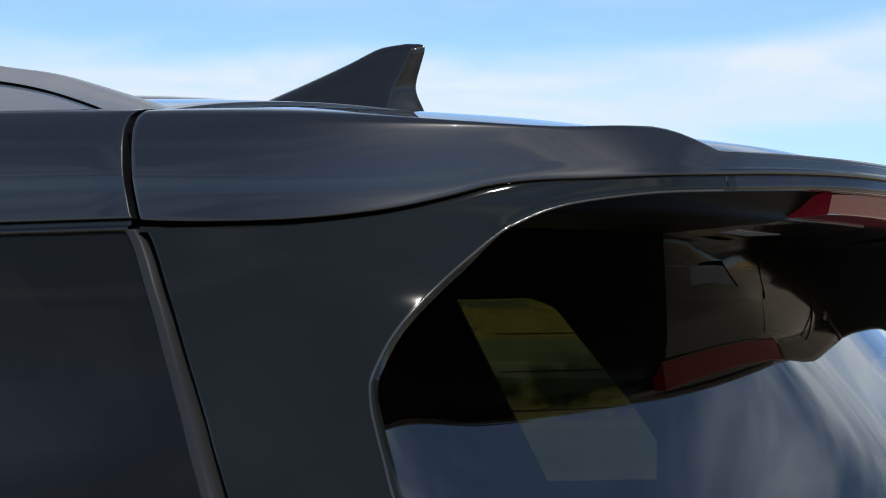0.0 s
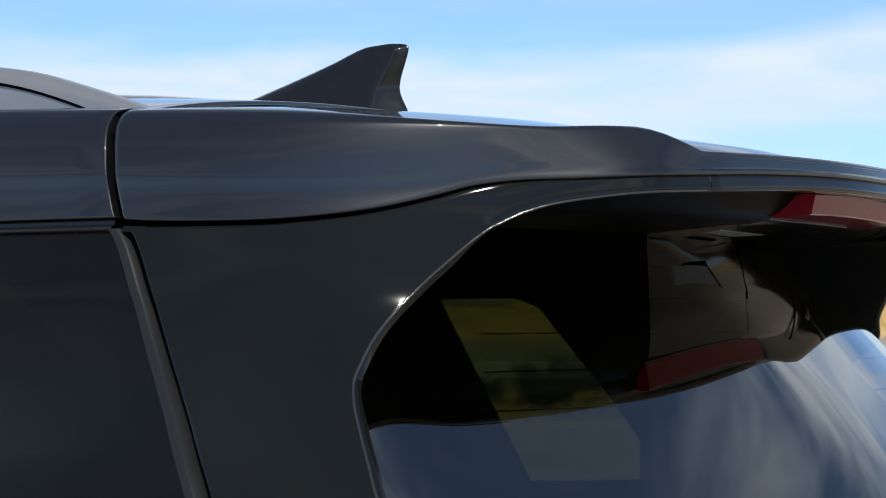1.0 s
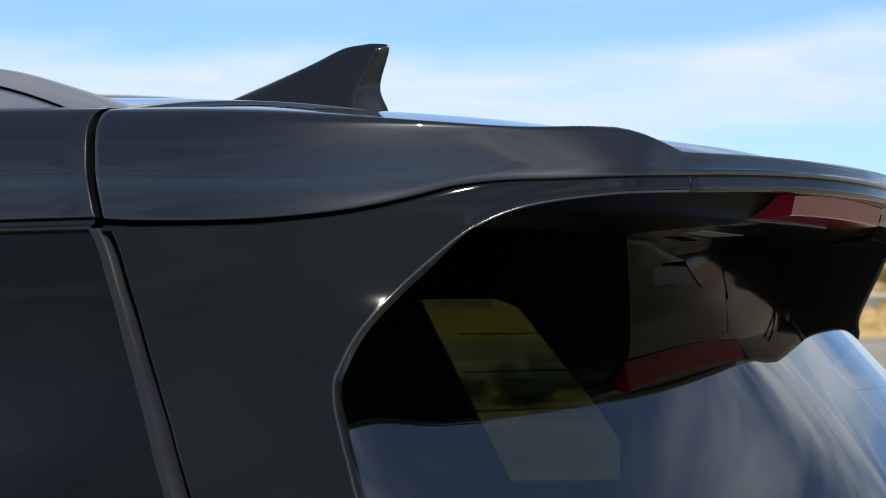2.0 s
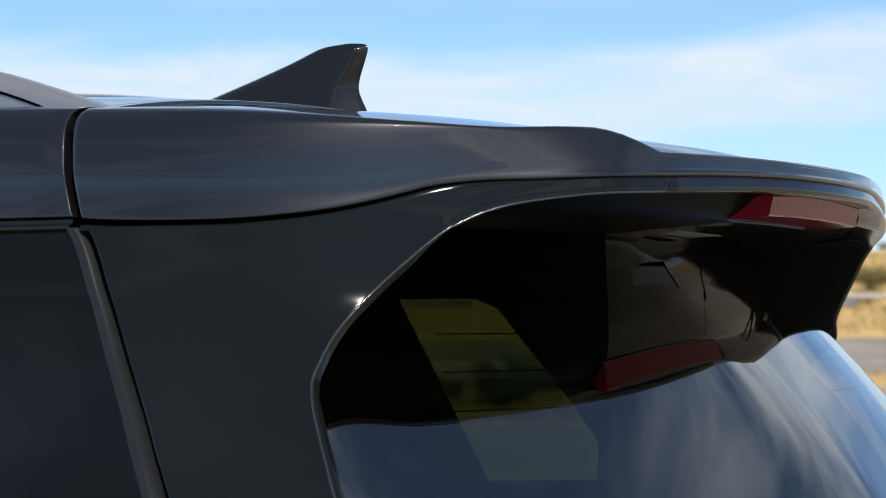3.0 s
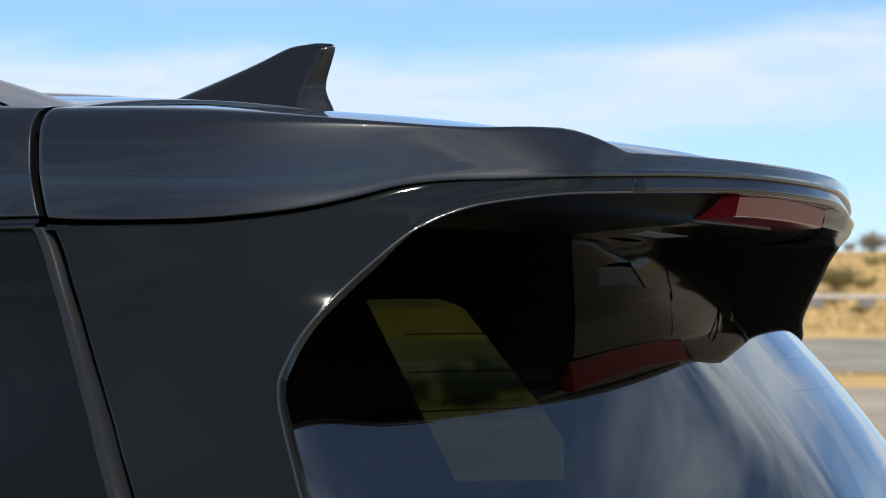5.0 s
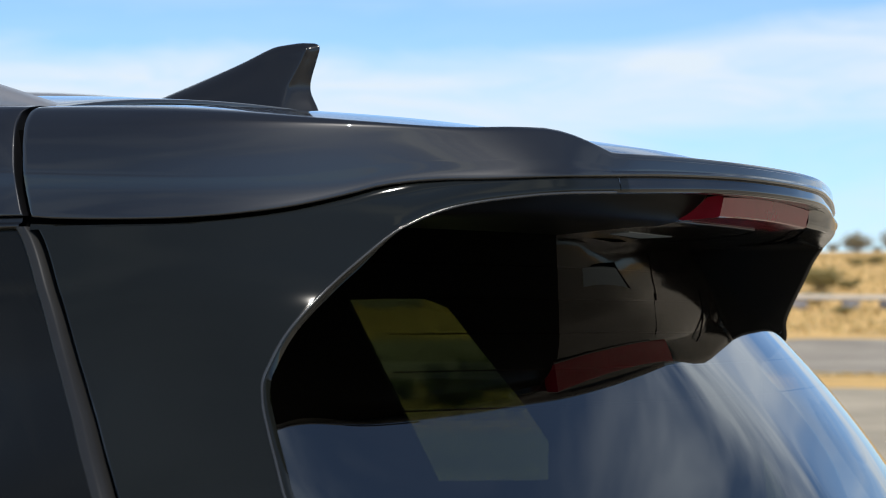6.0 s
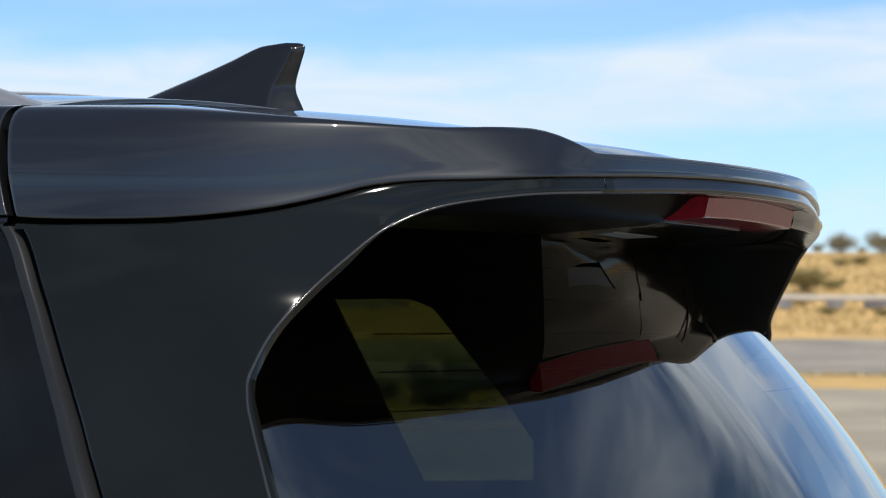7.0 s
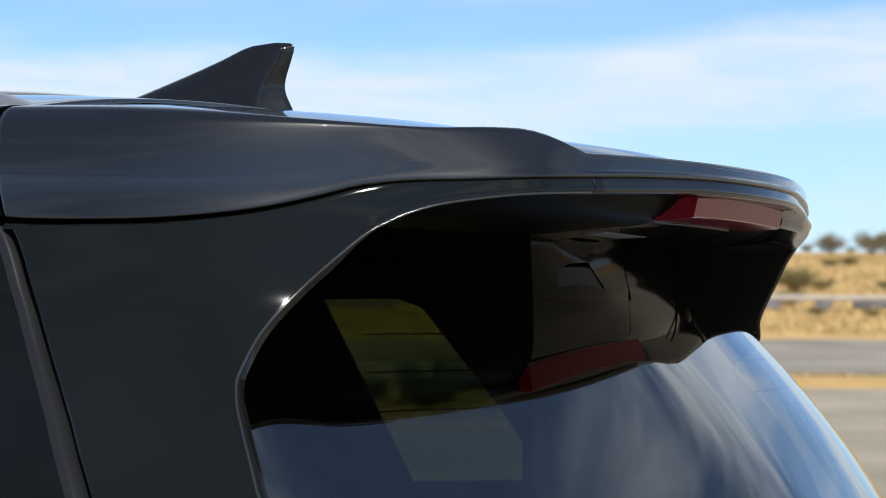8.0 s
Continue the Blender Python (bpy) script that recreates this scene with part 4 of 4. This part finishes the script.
def plant(name, label, category, group, wide, tall, leaves, leaf_mat, seed, trunk=0.0):
    """A shrub or small tree: stems fanning from the base, and many small leaf clumps."""
    rng = random.Random(seed)
    ob = thing(name, label, category, group=group)
    bm = bmesh.new()
    tips = []
    for k in range(9):
        f = k / 9 * math.tau + rng.uniform(-0.3, 0.3)
        reach = wide * 0.42 * rng.uniform(0.45, 1.0)
        top = tall * rng.uniform(0.55, 0.92)
        base = Vector((0.04 * math.cos(f), 0.04 * math.sin(f), -0.05))
        fork = Vector((0.25 * reach * math.cos(f), 0.25 * reach * math.sin(f), trunk * tall + 0.25 * top))
        tip = Vector((reach * math.cos(f), reach * math.sin(f), top))
        tips.append((fork, tip))
        r0 = 0.03 * tall
        rings = []
        for t, r in ((0, r0), (0.35, r0 * 0.7), (1, r0 * 0.2)):
            p = base.lerp(fork, t / 0.35) if t <= 0.35 else tip
            rings.append([(-(p.x + r * math.cos(a)), p.y + r * math.sin(a), p.z) for a in (0, 2.09, 4.19)])
        grid(rings, True, bm)
    part("stems", bm, BARK, ob)
    bm = bmesh.new()
    for _ in range(leaves):
        fork, tip = rng.choice(tips)
        c = fork.lerp(tip, rng.uniform(0.25, 1.05)) + Vector((rng.gauss(0, 0.09) * wide, rng.gauss(0, 0.09) * wide, rng.gauss(0, 0.09) * tall))
        c.z = max(0.03 + trunk * tall, c.z)
        size = rng.uniform(0.035, 0.085) * tall
        a, b = Vector((rng.gauss(0, 1), rng.gauss(0, 1), rng.gauss(0, 1))).normalized(), Vector((rng.gauss(0, 1), rng.gauss(0, 1), rng.gauss(0, 1))).normalized()
        bm.faces.new([bm.verts.new(c + p * size) for p in (a, b * 0.6, -a * 0.8, -b * 0.6)])
    part("foliage", bm, leaf_mat, ob, smooth=False)
    return ob


def place(ob, px, dist, scale=1.0, turn=0.0):
    """Stand a plant on the ground at a bearing (x over y) and a distance ahead."""
    x, y = px * dist, dist
    ob.matrix_world = pose(x, y, ground_z(x, y) - 0.02, 0, 0, turn)
    ob.scale = (scale, scale, scale)
    return ob


big = place(plant("desert_shrub", "rounded olive-green desert shrub on dry yellow ground", "shrub", "desert shrubs", 2.9, 1.35, 2400, LEAF, 3), 0.1555, 116)
rng = random.Random(11)
for b, d, sc in ((0.168, 118, 0.5), (0.196, 118, 0.4), (0.153, 100, 0.55), (0.180, 165, 0.6), (0.171, 160, 0.5), (0.166, 92, 0.35), (0.205, 112, 0.5), (0.12, 140, 0.7), (0.10, 110, 0.6), (0.05, 125, 0.8), (0.0, 105, 0.7), (-0.04, 130, 0.8), (-0.10, 115, 0.7), (0.19, 90, 0.3), (0.02, 66, 0.5)):
    c = copy_thing(big, pose(b * d, d, ground_z(b * d, d) - 0.02, 0, 0, rng.uniform(0, 360)) @ Matrix.Scale(sc, 4))
    c.scale = (sc, sc, sc * rng.uniform(0.7, 1.0))
green = place(plant("green_bush", "dense dark green bush on dry grass", "bush", "green bushes", 1.35, 0.95, 1700, LEAF_GREEN, 5), -0.006, 36)
for b, d, sc in ((-0.032, 39, 0.6), (0.012, 44, 0.7), (-0.05, 47, 0.9)):
    c = copy_thing(green, pose(b * d, d, ground_z(b * d, d) - 0.02, 0, 0, rng.uniform(0, 360)))
    c.scale = (sc, sc, sc)
tree = place(plant("desert_tree", "small sparse grey-green desert tree on the ridge", "tree", "ridge trees", 3.4, 2.1, 1500, LEAF_TREE, 8, 0.0), 0.1715, 222)
for b, d, sc in ((0.190, 218, 1.15), (0.1965, 224, 1.05), (0.161, 235, 0.5), (0.205, 230, 0.9), (0.12, 230, 0.8), (0.07, 226, 0.9), (0.01, 232, 0.8), (-0.06, 228, 1.0), (0.225, 225, 1.1), (0.1805, 240, 0.4)):
    c = copy_thing(tree, pose(b * d, d, ground_z(b * d, d) - 0.05, 0, 0, rng.uniform(0, 360)))
    c.scale = (sc, sc, sc)


def build_barrier():
    wall = thing("low_barrier", "pale concrete roadside barrier with grey panels in sand", "barrier")
    bm = bmesh.new()
    d = 97.0
    z0 = ground_z(16, d)
    n = 40
    rows = []
    for k in range(n + 1):
        x = -10 + 46 * k / n
        zz = ground_z(x, d)
        zt = z0 + 0.62 + 0.02 * math.sin(k)
        rows.append([(-x, d - 0.15, zt - 0.24), (-x, d - 0.15, zt), (-x, d + 0.15, zt), (-x, d + 0.15, zt - 0.24)])
    part("coping", grid(rows, True), PALE, wall)
    for x0, x1, h in ((13.2, 14.5, 0.42), (16.0, 16.75, 0.55), (17.6, 20.5, 0.36), (9.0, 12.0, 0.4), (22.5, 25.0, 0.45), (1.0, 4.5, 0.4), (-6, -2, 0.4)):
        part("panel", box(bmesh.new(), (-x1, d - 0.10, z0 + 0.40 - h), (-x0, d + 0.10, z0 + 0.40)), SLATE, wall)


build_barrier()


def build_grass():
    """Dry tufts over the slope beyond the road and the verge."""
    r = random.Random(21)
    verts, faces = [], []
    for _ in range(9000):
        if r.random() < 0.75:
            d = r.uniform(77, 210)
            x = d * r.uniform(-0.06, 0.24)
        elif r.random() < 0.3:
            d = r.uniform(58.2, 59.2)
            x = d * r.uniform(-0.05, 0.24)
        else:
            d = r.uniform(34, 47)
            x = d * r.uniform(-0.08, 0.04)
        z = ground_z(x, d)
        h = r.uniform(0.08, 0.28) * (0.3 if 58 < d < 60 else 1.0)
        for _ in range(4):
            a = r.uniform(0, math.tau)
            w = r.uniform(0.03, 0.09)
            i = len(verts)
            lean = r.uniform(-0.12, 0.12)
            verts += [(x - w * math.cos(a), d - w * math.sin(a), z - 0.02), (x + w * math.cos(a), d + w * math.sin(a), z - 0.02), (x + lean, d + lean, z + h)]
            faces.append((i, i + 1, i + 2))
    me = bpy.data.meshes.new("dry_grass")
    me.from_pydata(verts, [], faces)
    me.materials.append(DRY)
    tagged(new("dry_grass", me), "scattered tufts of dry yellow desert grass", "grass", kind="stuff")


build_grass()
